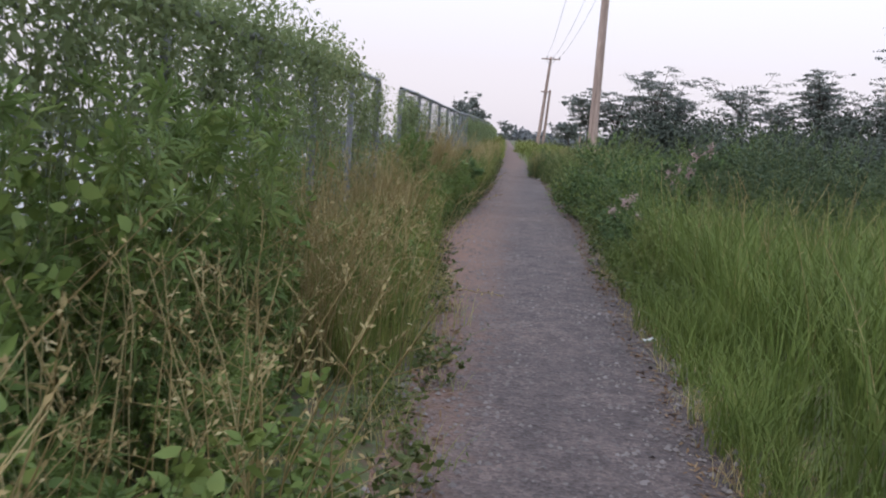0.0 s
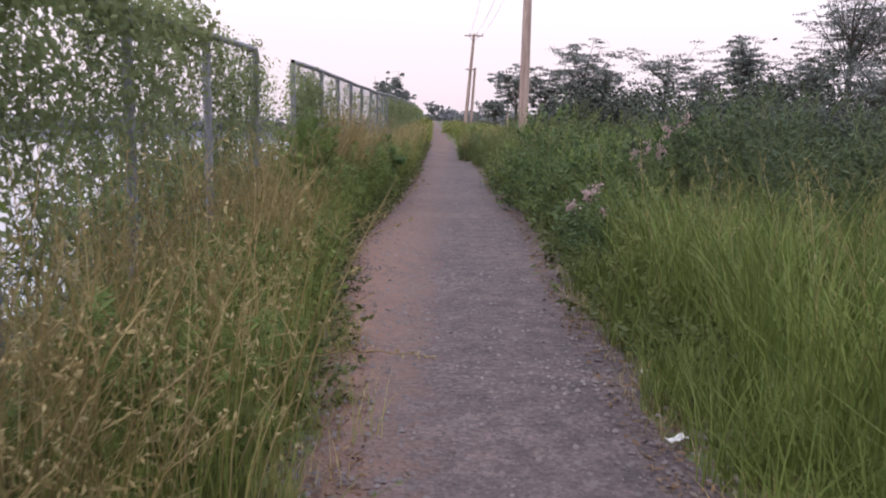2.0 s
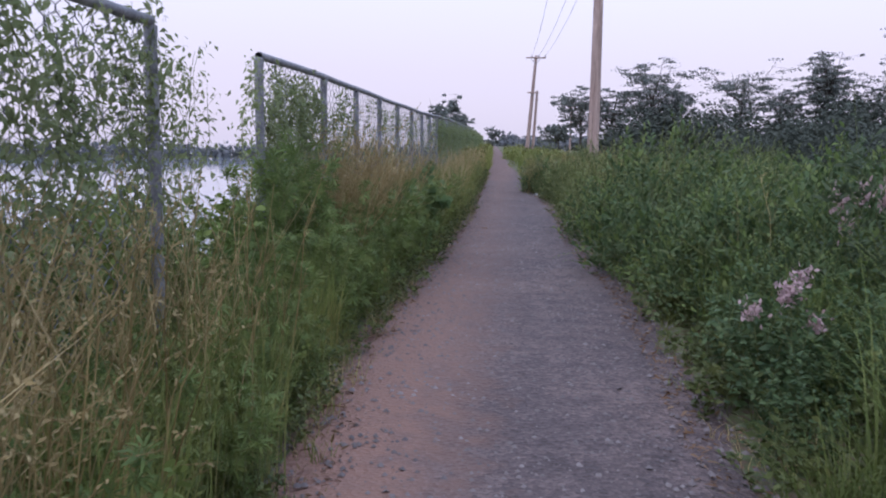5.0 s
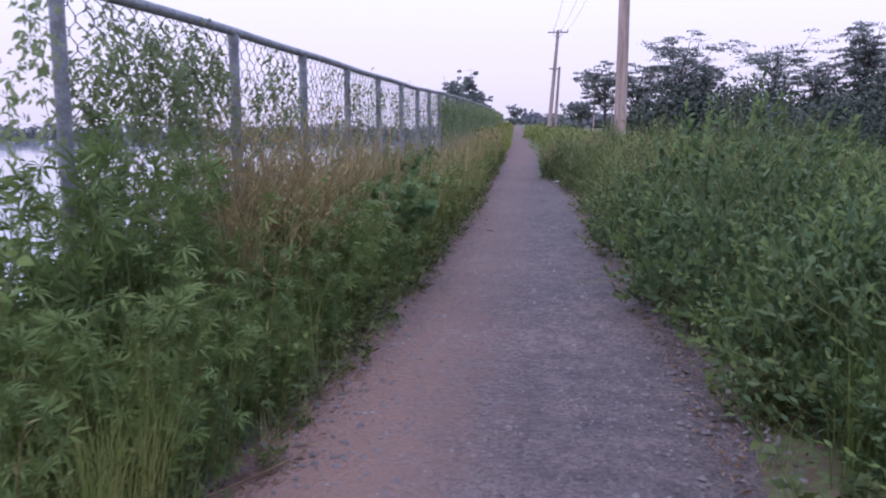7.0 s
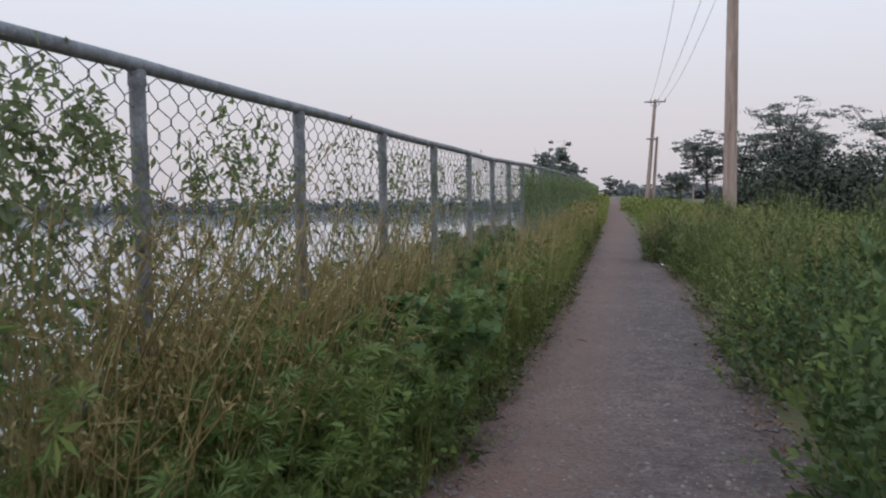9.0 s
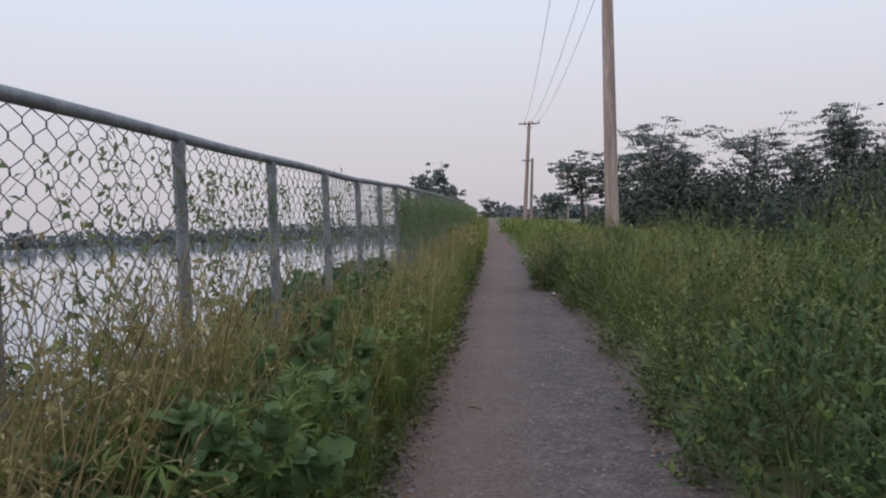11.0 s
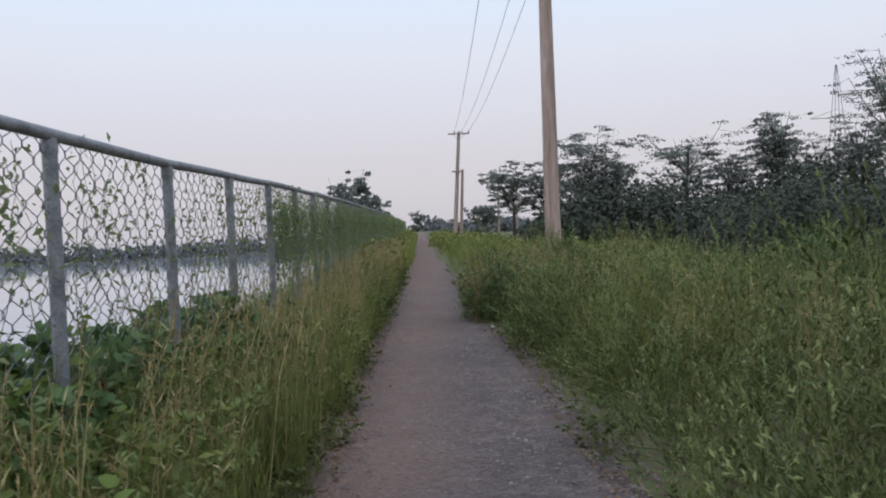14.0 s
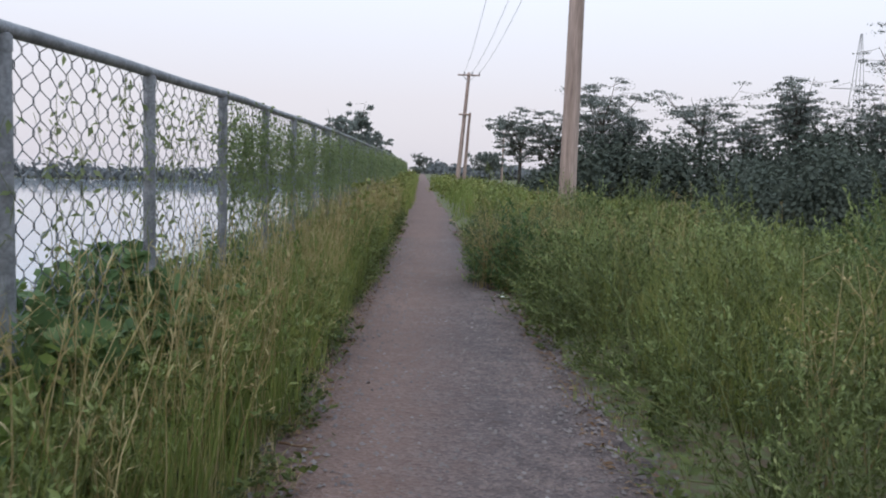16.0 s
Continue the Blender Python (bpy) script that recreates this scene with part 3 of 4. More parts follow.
P_GREY = kinds(lambda s: weed("grey_green_weed", s, "grey-green bushy weed with small pale shoots", "weed", "grey-green weeds", 0.9, 11, 0.34, NA, 0.05, 60, 5, M_GREY, lean=0.34, width=1.05, tips=M_TIP, rise=0.5, low=0.3), (31, 32, 33))
P_DARK = kinds(lambda s: weed("dark_shrub", s, "tall dark green feathery shrub in the field", "shrub", "dark shrubs", 1.5, 11, 0.55, NA, 0.068, 140, 6, M_DARK, lean=0.45, width=0.9, rise=0.4), (41, 42))
P_DRY = kinds(lambda s: dry_weed("dry_weed", s, "dead straw-coloured branching weed stalks", 1.25, 11, 0.22, 0.35, 5), (51, 52, 53))
P_BIG = kinds(lambda s: weed("large_leaf_plant", s, "plant with large lobed green leaves at the fence", "plant", "large-leaved plants", 1.0, 10, 0.4, LO, 0.105, 36, 3, M_BIG, lean=0.5, stem_r=0.006, low=0.3), (71, 72))
P_FLOWER = kinds(lambda s: weed("flowering_weed", s, "green weed topped with pale pink flower clusters", "weed", "pink-flowered weeds", 0.75, 3, 0.07, OV, 0.06, 50, 3, M_SHRUB, lean=0.3, flowers=M_PINK), (81,))
P_UP = kinds(lambda s: weed("upright_weed", s, "upright olive-green weed with pale leafy tips", "weed", "upright weeds", 1.15, 9, 0.24, NA, 0.047, 58, 3, M_GREY, lean=0.2, width=0.95, tips=M_TIP, rise=0.9, branch_len=0.22, low=0.3), (95, 96, 97))
P_MOUND = kinds(lambda s: mound("leafy_bush", s, "rounded dark green leafy bush overhanging the path", "bush", "leafy green bushes", 0.78, 1.1, 330, DI, 0.078, 9, M_SHRUB, M_HEMP, 0.26, 0.8), (121, 122, 123))
P_PALE = kinds(lambda s: mound("pale_bush", s, "olive-green bush of small leaves with pale shoots", "bush", "olive-green bushes", 0.74, 1.05, 350, NA, 0.05, 12, M_OLIVE, M_TIP, 0.24, 0.95, 0.55, 0.14), (131, 132, 133))
P_SPRIG = kinds(lambda s: weed("low_weed", s, "low sprawling weed at the edge of the path", "weed", "low weeds", 0.34, 5, 0.2, DI, 0.05, 26, 2, M_OLIVE, lean=0.9, stem_r=0.003), (91, 92))


def plant(protos, x, y, scale, tall=1.0, tilt=8):
    p = protos[RNG.integers(len(protos))]
    scale *= min(1.15, 1 + 0.32 * noise.noise((x * 0.6, y * 0.45, 4.2)) + 0.18 * noise.noise((x * 1.3, y * 1.1, 8.7)))
    z = float(ground_z(x, y))
    m = pose(x, y, z, RNG.uniform(-tilt, tilt), RNG.uniform(-tilt, tilt), RNG.uniform(0, 360))
    ob = copy_thing(p, m)
    ob.scale = (scale, scale, scale * tall)
    return ob


def strip_left(y0, y1, step, protos, lo, hi, s0, s1, tall=1.0):
    """Plants between the path and the fence; lo and hi say where across that strip."""
    y = y0
    while y < y1:
        u = RNG.uniform(lo, hi)
        x = edge_l(y) + (fence_x(y) - edge_l(y)) * u
        plant(protos, x, y, RNG.uniform(s0, s1), tall)
        y += step * RNG.uniform(0.6, 1.4)


def area_right(y0, y1, d0, d1, count, protos, s0, s1, tall=1.0):
    for _ in range(count):
        # away from the path the plants gather in clumps with gaps between them
        spots = []
        for _ in range(2 if d1 > 1.7 else 1):
            y = RNG.uniform(y0, y1)
            x = edge_r(y) + RNG.uniform(d0, d1)
            spots.append((noise.noise((x * 0.9, y * 0.8, 2.5)), x, y))
        _, x, y = max(spots)
        plant(protos, x, y, RNG.uniform(s0, s1), tall)


# beside the fence
strip_left(-2, 3.4, 0.14, P_BROAD, 0.5, 1.1, 0.95, 1.2, 1.45)
strip_left(-2, 4.0, 0.22, P_HEMP, 0.5, 1.0, 0.95, 1.15, 1.5)
strip_left(-2, 2.8, 0.2, P_BROAD, 0.12, 0.5, 0.6, 0.9)
strip_left(0.2, 2.6, 0.3, P_HEMP, 0.25, 0.6, 0.6, 0.8)
strip_left(-1, 5, 0.27, P_DRY, 0.12, 0.75, 0.75, 1.05)
strip_left(0, 10, 0.2, P_SPRIG, -0.06, 0.25, 0.8, 1.3)
strip_left(3.2, 10.2, 0.24, P_DRY, 0.3, 1.0, 0.8, 1.1)
strip_left(3.0, 9.0, 0.26, P_HEMP, 0.25, 0.9, 0.6, 0.85)
strip_left(4.5, 10.5, 0.3, P_BROAD, 0.1, 0.7, 0.5, 0.8)
strip_left(4.6, 10.4, 0.18, P_HEMP, 0.1, 0.6, 0.5, 0.8)
strip_left(5, 10.5, 0.4, P_GREY, 0.1, 0.6, 0.6, 0.9)
strip_left(9.8, 12, 0.18, P_HEMP, 0.15, 1.0, 0.8, 1.05)
strip_left(11.6, 12.6, 0.07, P_HEMP, 0.6, 1.1, 0.9, 1.1, 1.5)
for _ in range(34):
    by = RNG.uniform(9.4, 13.2)
    plant(P_BROAD, fence_x(by) - RNG.uniform(0.1, 1.3), by, RNG.uniform(1.05, 1.3), 1.15)
strip_left(11, 17, 0.15, P_HEMP, 0.1, 0.65, 0.6, 0.95)
strip_left(12.5, 16.5, 0.22, P_BROAD, 0.15, 0.6, 0.55, 0.85)
strip_left(12.8, 17.4, 0.17, P_DRY, 0.55, 1.1, 0.95, 1.25, 1.08)
strip_left(13.2, 18.5, 0.3, P_BROAD, 0.75, 1.2, 0.95, 1.2)
strip_left(13.0, 17, 0.2, P_HEMP, 0.1, 0.6, 0.7, 1.0)
strip_left(16, 19.5, 0.28, P_BROAD, 0.2, 0.9, 0.9, 1.2)
strip_left(15.4, 18.0, 0.25, P_BIG, 0.25, 0.8, 0.9, 1.2)
strip_left(17, 33, 0.3, P_GREY, 0.1, 0.85, 0.8, 1.15)
strip_left(17.0, 25.4, 0.4, P_SHRUB, 0.65, 1.1, 0.95, 1.15, 1.1)
strip_left(17.0, 26, 0.4, P_UP, 0.2, 0.8, 0.75, 1.0)
strip_left(19.2, 25.5, 0.24, P_BIG, 1.0, 1.5, 1.0, 1.25)
strip_left(18, 38, 0.45, P_BROAD, 0.6, 1.15, 0.9, 1.2)
strip_left(17.5, 40, 0.45, P_DRY, 0.15, 0.9, 0.75, 1.05)
strip_left(10, 46, 0.22, P_SPRIG, -0.12, 0.25, 0.7, 1.3)
# bank behind the fence
for _ in range(46):
    by = RNG.uniform(12.5, 25.5)
    plant(P_BROAD, fence_x(by) - RNG.uniform(0.1, 0.45), by, RNG.uniform(1.0, 1.2), 1.1)
for _ in range(40):
    by = RNG.uniform(-2, 34)
    plant(P_BROAD if RNG.uniform() < 0.6 else P_SHRUB, fence_x(by) - RNG.uniform(0.25, 1.6), by, RNG.uniform(0.85, 1.2))

# field side


def row_right(y0, y1, step, d, protos, s0, s1, tall=1.0):
    """Bushes one beside the other along the path."""
    y = y0
    while y < y1:
        plant(protos, float(edge_r(y)) + d + RNG.uniform(-0.12, 0.18), y, RNG.uniform(s0, s1), tall)
        y += step * RNG.uniform(0.75, 1.3)


row_right(11.2, 13.5, 0.7, 0.75, P_MOUND, 0.7, 0.85)
row_right(13.2, 18.4, 1.05, 0.55, P_MOUND, 0.8, 1.2)
row_right(12.2, 18.5, 1.2, 1.5, P_MOUND, 0.95, 1.2)
area_right(12.5, 19, 2.4, 6.5, 15, P_MOUND, 1.05, 1.25)
row_right(18.4, 29.2, 1.1, 0.55, P_PALE, 0.7, 1.15)
row_right(18.8, 29.5, 1.25, 1.6, P_PALE, 0.95, 1.3)
area_right(18.5, 30.5, 2.3, 5.8, 22, P_PALE, 0.95, 1.2)
area_right(20, 30, 3.0, 7.0, 8, P_MOUND, 1.0, 1.2)
area_right(5.8, 9.5, 0.02, 1.2, 28, P_SPRIG, 0.9, 1.5)
area_right(9.2, 13.4, 0.12, 1.3, 26, P_SPRIG, 1.0, 1.6)
area_right(9.6, 13.2, 0.3, 1.5, 18, P_SHRUB, 0.5, 0.75)
area_right(7.2, 9.8, 0.3, 2.4, 22, P_GREY, 0.65, 1.0)
area_right(7.0, 9.6, 0.5, 2.4, 14, P_DRY, 0.55, 0.8)
area_right(8.8, 14, 1.5, 6.5, 46, P_DARK, 0.95, 1.25, 1.08)
area_right(13, 17, 2.0, 7, 16, P_DARK, 0.9, 1.1)
area_right(26, 30.2, -0.05, 0.6, 18, P_SPRIG, 0.9, 1.4)
area_right(18, 31, 0.7, 2.6, 12, P_UP, 0.95, 1.2)
area_right(9.3, 12, 0.2, 1.4, 14, P_SHRUB, 0.65, 0.95)
area_right(11, 18, 1.2, 5.0, 8, P_UP, 0.75, 0.95)
area_right(22, 31, 2.2, 6.0, 8, P_DARK, 0.6, 0.8)
area_right(29.5, 32.5, -0.1, 1.1, 8, P_MOUND, 0.6, 0.85)
area_right(29.5, 32.5, -0.2, 1.1, 8, P_DARK, 0.6, 0.8)
area_right(29.6, 33.0, -0.3, 1.0, 8, P_UP, 0.7, 1.0)
area_right(29.8, 32.2, -0.35, 0.9, 14, P_DRY, 0.85, 1.15)
area_right(30, 42, 0.5, 9, 20, P_PALE, 1.0, 1.3)
area_right(10, 40, -0.1, 0.35, 64, P_SPRIG, 0.9, 1.5)
area_right(21, 29, 0.6, 2.2, 7, P_DRY, 0.9, 1.15)
for bx, by, bs in ((0.98, 30.2, 0.85), (1.4, 29.9, 0.8), (1.15, 31.1, 0.9), (0.85, 31.6, 0.7)):
    plant(P_MOUND, bx, by, bs)
for bx, by, bs in ((1.0, 29.7, 0.85), (1.3, 29.55, 0.95), (1.6, 29.4, 0.9)):
    plant(P_DRY, bx, by, bs)
for fx, fy, fs in ((1.75, 10.1, 1.05), (1.95, 10.0, 1.0), (2.95, 11.3, 1.6), (2.7, 11.5, 1.45)):
    plant(P_FLOWER, fx, fy, min(fs, 1.1), fs * 1.08, 3)

for proto in HIDE:
    for o in (*proto.children_recursive, proto):
        bpy.data.objects.remove(o)

# ---- grass ----


def blades(bag, rng, x, y, h, w, lean, seg=4):
    """Many blades at once, each a tapering bent strip."""
    k = len(x)
    a = rng.uniform(0, 2 * np.pi, k)
    turn = a + np.pi / 2 + rng.normal(size=k) * 0.5
    s = np.linspace(0, 1, seg + 1)
    L = rng.uniform(0.3, 1.0, k) * lean
    z0 = ground_z(x, y)
    cx = x[:, None] + (np.cos(a) * L * h)[:, None] * s ** 2
    cy = y[:, None] + (np.sin(a) * L * h)[:, None] * s ** 2
    cz = z0[:, None] + h[:, None] * (s - 0.3 * (L[:, None]) * s ** 2.5)
    ww = w[:, None] * (1 - s ** 1.5 * 0.97) * 0.5
    lx, ly = cx - np.cos(turn)[:, None] * ww, cy - np.sin(turn)[:, None] * ww
    rx, ry = cx + np.cos(turn)[:, None] * ww, cy + np.sin(turn)[:, None] * ww
    v = np.stack([np.stack([lx, ly, cz], 2), np.stack([rx, ry, cz], 2)], 2).reshape(-1, 3)
    row = np.arange(seg)
    f = np.stack([2 * row, 2 * row + 1, 2 * row + 3, 2 * row + 2], 1)
    f = (f[None] + (np.arange(k) * 2 * (seg + 1))[:, None, None]).reshape(-1, 4)
    bag.add(v, f)


def tufts(rng, cx, cy, per, radius):
    n = len(cx)
    a, r = rng.uniform(0, 2 * np.pi, (n, per)), radius * np.sqrt(rng.uniform(0, 1, (n, per)))
    return (cx[:, None] + np.cos(a) * r).ravel(), (cy[:, None] + np.sin(a) * r).ravel()


def grass_patch(label, seed, y0, y1, lo, hi, count, per, h0, h1, w, mat, lean=0.5, side="right", radius=0.12, seg=4):
    rng = np.random.default_rng(seed)
    cy = rng.uniform(y0, y1, count)
    if side == "right":
        cx = edge_r(cy) + lo + (hi - lo) * rng.uniform(0, 1, count)
    else:
        cx = edge_l(cy) + (fence_x(cy) - edge_l(cy)) * rng.uniform(lo, hi, count)
    x, y = tufts(rng, cx, cy, per, radius)
    h = rng.uniform(h0, h1, len(x)) * np.repeat(rng.uniform(0.75, 1.1, count), per)
    bag = Bag()
    blades(bag, rng, x, y, h, w * rng.uniform(0.6, 1.2, len(x)), lean, seg)
    return tagged(part("grass", bag, mat), label, "grass", kind="stuff")


grass_patch("tall bright green grass beside the path", 1, -1.5, 9.2, 0.4, 4.8, 520, 44, 0.85, 1.5, 0.0105, M_GRASS, 0.75, seg=3)
grass_patch("short green grass at the edge of the path", 2, -1.5, 9, 0.02, 0.6, 170, 34, 0.25, 0.7, 0.007, M_GRASS, 0.9)
grass_patch("straw and green grass below the fence", 3, 3, 46, 0.05, 1.1, 520, 26, 0.45, 1.0, 0.007, M_VERGE, 0.45, "left", seg=3)
grass_patch("yellow-green stalky grass below the fence", 17, 16.5, 36, 0.05, 0.9, 430, 24, 0.5, 1.15, 0.007, M_VERGE, 0.3, "left", seg=3)
grass_patch("yellow-green grass below the vines", 18, 3.5, 12, 0.1, 0.85, 190, 26, 0.4, 0.95, 0.006, M_VERGE, 0.4, "left")
grass_patch("green grass among the weeds in the field", 4, 9, 48, 2.4, 9, 200, 20, 0.7, 1.3, 0.012, M_GRASS, 0.5, seg=3)
grass_patch("green grass blades beside the shrubs", 19, 10.4, 14, 0.35, 1.8, 70, 34, 0.55, 1.0, 0.008, M_GRASS, 0.5, seg=3)
grass_patch("rough low grass of the open field", 20, -6, 46, 4.5, 30, 1500, 8, 0.35, 0.9, 0.05, M_GREY, 0.7, "right", 0.5, 2)
grass_patch("rough grass on the lake bank", 21, -6, 60, 1.1, 5.0, 900, 10, 0.3, 0.8, 0.025, M_VERGE, 0.7, "left", 0.3, 2)
grass_patch("bright green grass behind the bush", 5, 24.0, 30.5, 0.5, 2.4, 110, 56, 0.8, 1.25, 0.008, M_VERGE, 0.5, seg=3)
grass_patch("rough grass of the far field", 6, 32, 130, 0.4, 30, 1500, 14, 0.7, 1.2, 0.045, M_VERGE, 0.6, "right", 0.4, 2)
grass_patch("rough grass below the far fence", 7, 44, 130, 0.0, 1.0, 420, 14, 0.7, 1.4, 0.025, M_VERGE, 0.5, "left", 0.2, 2)
grass_patch("sparse short grass along the path", 8, 8, 60, -0.1, 0.35, 130, 14, 0.1, 0.4, 0.005, M_VERGE, 0.9, "right", 0.1, 3)
grass_patch("sparse short grass along the verge", 9, -1, 60, -0.15, 0.25, 380, 14, 0.1, 0.4, 0.005, M_VERGE, 0.9, "left", 0.1, 3)

grass_patch("bleached dead grass at the path edge", 10, -1.5, 10, -0.06, 0.4, 130, 14, 0.08, 0.26, 0.005, M_STRAW, 1.3, "right", 0.12, 3)
grass_patch("bleached dead grass at the verge", 14, 0, 30, -0.1, 0.3, 180, 12, 0.1, 0.32, 0.005, M_STRAW, 1.0, "left", 0.1, 3)


def stalks(label, seed, y0, y1, lo, hi, count, h0, h1, lean=0.25, side="left", thick=0.0038):
    """Thin dry grass stems with a wisp of seed at the tip."""
    rng = np.random.default_rng(seed)
    bag = Bag()
    for _ in range(count):
        y = rng.uniform(y0, y1)
        x = edge_l(y) + (fence_x(y) - edge_l(y)) * rng.uniform(lo, hi) if side == "left" else float(edge_r(y)) + rng.uniform(lo, hi)
        line = bend(rng, (x, y, float(ground_z(x, y))), rng.uniform(h0, h1), rng.uniform(0.2, 1) * lean, 5)
        bag.tube(line, thick, thick * 0.4, 3)
        m = 7
        bag.stamp(SLIM, SLIM_T, along(line, rng.uniform(0.65, 1, m)), rng.normal(size=(m, 3)) * 0.5 + (0, 0, 1), 0.07 * rng.uniform(0.5, 1.2, m), rng, width=0.6)
    tagged(part("dry_grass", bag, M_STRAW), label, "grass", kind="stuff")


stalks("thin dry yellow stalks in front of the vines", 11, 3.6, 10.4, 0.15, 1.0, 260, 0.7, 1.45, 0.35, thick=0.0048)
stalks("bleached straw stalks leaning below the fence", 12, 12.8, 18.2, 0.4, 1.05, 330, 1.0, 1.65, 0.45, thick=0.0058)
grass_patch("straw-yellow grass standing against the wire", 23, 12.6, 19, 0.6, 1.2, 210, 30, 0.7, 1.25, 0.007, M_VERGE, 0.4, "left", seg=3)
stalks("pale seeding stalks above the tall grass", 15, -1, 9.5, 0.5, 4.5, 420, 0.9, 1.45, 0.35, "right")
stalks("pale stalks among the field weeds", 16, 9, 40, 0.6, 6, 140, 0.8, 1.45, 0.3, "right")
stalks("thin pale stalks along the fence", 13, 17, 46, 0.05, 0.95, 1500, 0.6, 1.35, 0.28, thick=0.004)

# ---- vines on the fence ----


def vine(y0, y1, leaves, runners, over, seed, lo=0.3, label="green vine hanging on the wire fence", size=0.055, thick=0.03, loose=0.035):
    rng = np.random.default_rng(seed)
    sb, lb = Bag(), Bag()
    for _ in range(runners):
        y = rng.uniform(y0, y1)
        k = 9
        zz = np.linspace(rng.uniform(0.2, 0.9), (TOP if over > 0.1 else float(rail_z(y))) + rng.uniform(-0.35, over if over > 0.1 else 0.0), k)
        yy = y + np.cumsum(rng.normal(size=k) * 0.1)
        line = np.stack([fence_x(yy) + rng.normal(size=k) * 0.03, yy, zz], 1)
        sb.tube(line, 0.004, 0.0015, 3)
        m = leaves // runners
        p = along(line, np.sqrt(rng.uniform(lo ** 2, 1, m))) + rng.normal(size=(m, 3)) * (thick, loose, loose)
        p[:, 2] = np.minimum(p[:, 2], (TOP + over if over > 0.1 else rail_z(p[:, 1])) + 0.03)
        d = rng.normal(size=(m, 3)) * (0.6, 0.8, 0.4) + (0.15, 0, -0.55)
        lb.stamp(DIAMOND, SLIM_T, p, d, size * rng.uniform(0.5, 1.2, m), rng, up=rng.normal(size=(m, 3)) * 0.5 + (0.8, 0, 0.9), width=0.85)
    if over > 0.3:
        m = 1100
        yy = rng.uniform(y0, y1, m)
        p = np.stack([fence_x(yy) + rng.normal(size=m) * 0.08, yy, TOP + rng.normal(size=m) * 0.1], 1)
        lb.stamp(DIAMOND, SLIM_T, p, rng.normal(size=(m, 3)) + (0.2, 0, -0.3), size * rng.uniform(0.6, 1.2, m), rng)
    o = Vector((float(fence_x((y0 + y1) / 2)), (y0 + y1) / 2, 0))
    ob = thing("climbing_vine", label, "vine", "vines on the fence", at=o)
    for b in (sb, lb):
        b.v = [v - np.array(o) for v in b.v]
    tagged(part("runner", sb, M_STEM, ob), kind="stuff")
    tagged(part("foliage", lb, M_VINE, ob), kind="stuff")


seed = 100
for a, b in zip(POSTS_NEAR[:-1], POSTS_NEAR[1:]):
    dense = 5600 if b < 5.5 else (4600 if b < 8 else 2800)
    vine(a, b, dense, 44, 0.5 if b < 9 else 0.14, seed, 0.1, "dense green vine covering the wire fence", 0.066, 0.1 if b < 8 else 0.04, 0.08 if b < 8 else 0.05)
    seed += 1
vine(10.0, 10.4, 800, 16, 0.05, 99, 0.1, "ragged vine trailing past the end post", 0.055, 0.06, 0.07)
for i, (a, b) in enumerate(zip(POSTS_FAR[:-1], POSTS_FAR[1:])):
    if a > 110:
        break
    count = (5200, 1300, 520, 560, 460, 320, 170, 420)[i] if i < 8 else (2600 if a < 45 else 550)
    vine(a, b, count, 26 if i in (0,) or i > 7 else 12, 0.04, seed, 0.35, size=0.056 if a < 45 else 0.15, loose=0.04 if i < 8 else 0.08)
    seed += 1

# ---- poles, wires, tower ----


def pole(name, label, x, y, height, r0, r1, lean_x, arms, group=""):
    ob = thing(name, label, "utility pole", group, at=(x, y, float(ground_z(x, y))))
    b = Bag()
    s = np.linspace(0, 1, 8)
    b.tube(np.stack([lean_x * s, 0 * s, -0.3 + (height + 0.3) * s], 1), r0, r1, 14, True)
    part("shaft", b, M_POLE, ob, smooth=True)
    tips = []
    for z, half, pins in arms:
        cx = lean_x * z / height
        b = Bag()
        b.tube([(cx - half, -r1 - 0.06, z), (cx + half, -r1 - 0.06, z)], 0.085, 0.085, 4)
        arm = part("crossarm", b, M_POLE, ob)
        for q in (-1, 1):
            b = Bag()
            b.tube([(cx + q * half * 0.55, -r1 - 0.06, z - 0.05), (cx, -r1 - 0.02, z - half * 0.6)], 0.025, 0.025, 4)
            part("brace", b, M_STEEL, ob)
        for u in pins:
            b = Bag()
            px = cx + u * half
            b.tube([(px, -r1 - 0.06, z), (px, -r1 - 0.06, z + 0.14), (px, -r1 - 0.06, z + 0.3)], 0.05, 0.07, 6, True)
            part("insulator", b, M_CABLE, arm, "dark ceramic insulator")
            tips.append((x + px, y - r1 - 0.06, z + 0.3 + float(ground_z(x, y))))
    return tips


TIPS_A = pole("utility_pole", "tall weathered brown wooden utility pole in the weeds", 3.45, 42.5, 13.2, 0.255, 0.165, 0.0, ((12.9, 1.3, (-0.9, 0.35, 0.95)),))
TIPS_B = pole("utility_pole", "leaning wooden utility pole with a crossarm", 0.75, 107, 11.7, 0.26, 0.17, 0.85, ((11.45, 1.15, (-0.4, 0.3, 0.95)), (7.4, 0.6, ())))
pole("support_pole", "shorter wooden support pole beside the leaning pole", 1.45, 107.4, 7.6, 0.2, 0.14, 0.4, ())
pole("utility_pole", "distant thin wooden utility pole", 9.8, 180, 9.8, 0.2, 0.15, 0.1, ((9.6, 0.9, ()),))
pole("utility_pole", "distant thin wooden utility pole", 13.8, 185, 8.2, 0.17, 0.13, 0.0, ((8.0, 0.8, ()),))
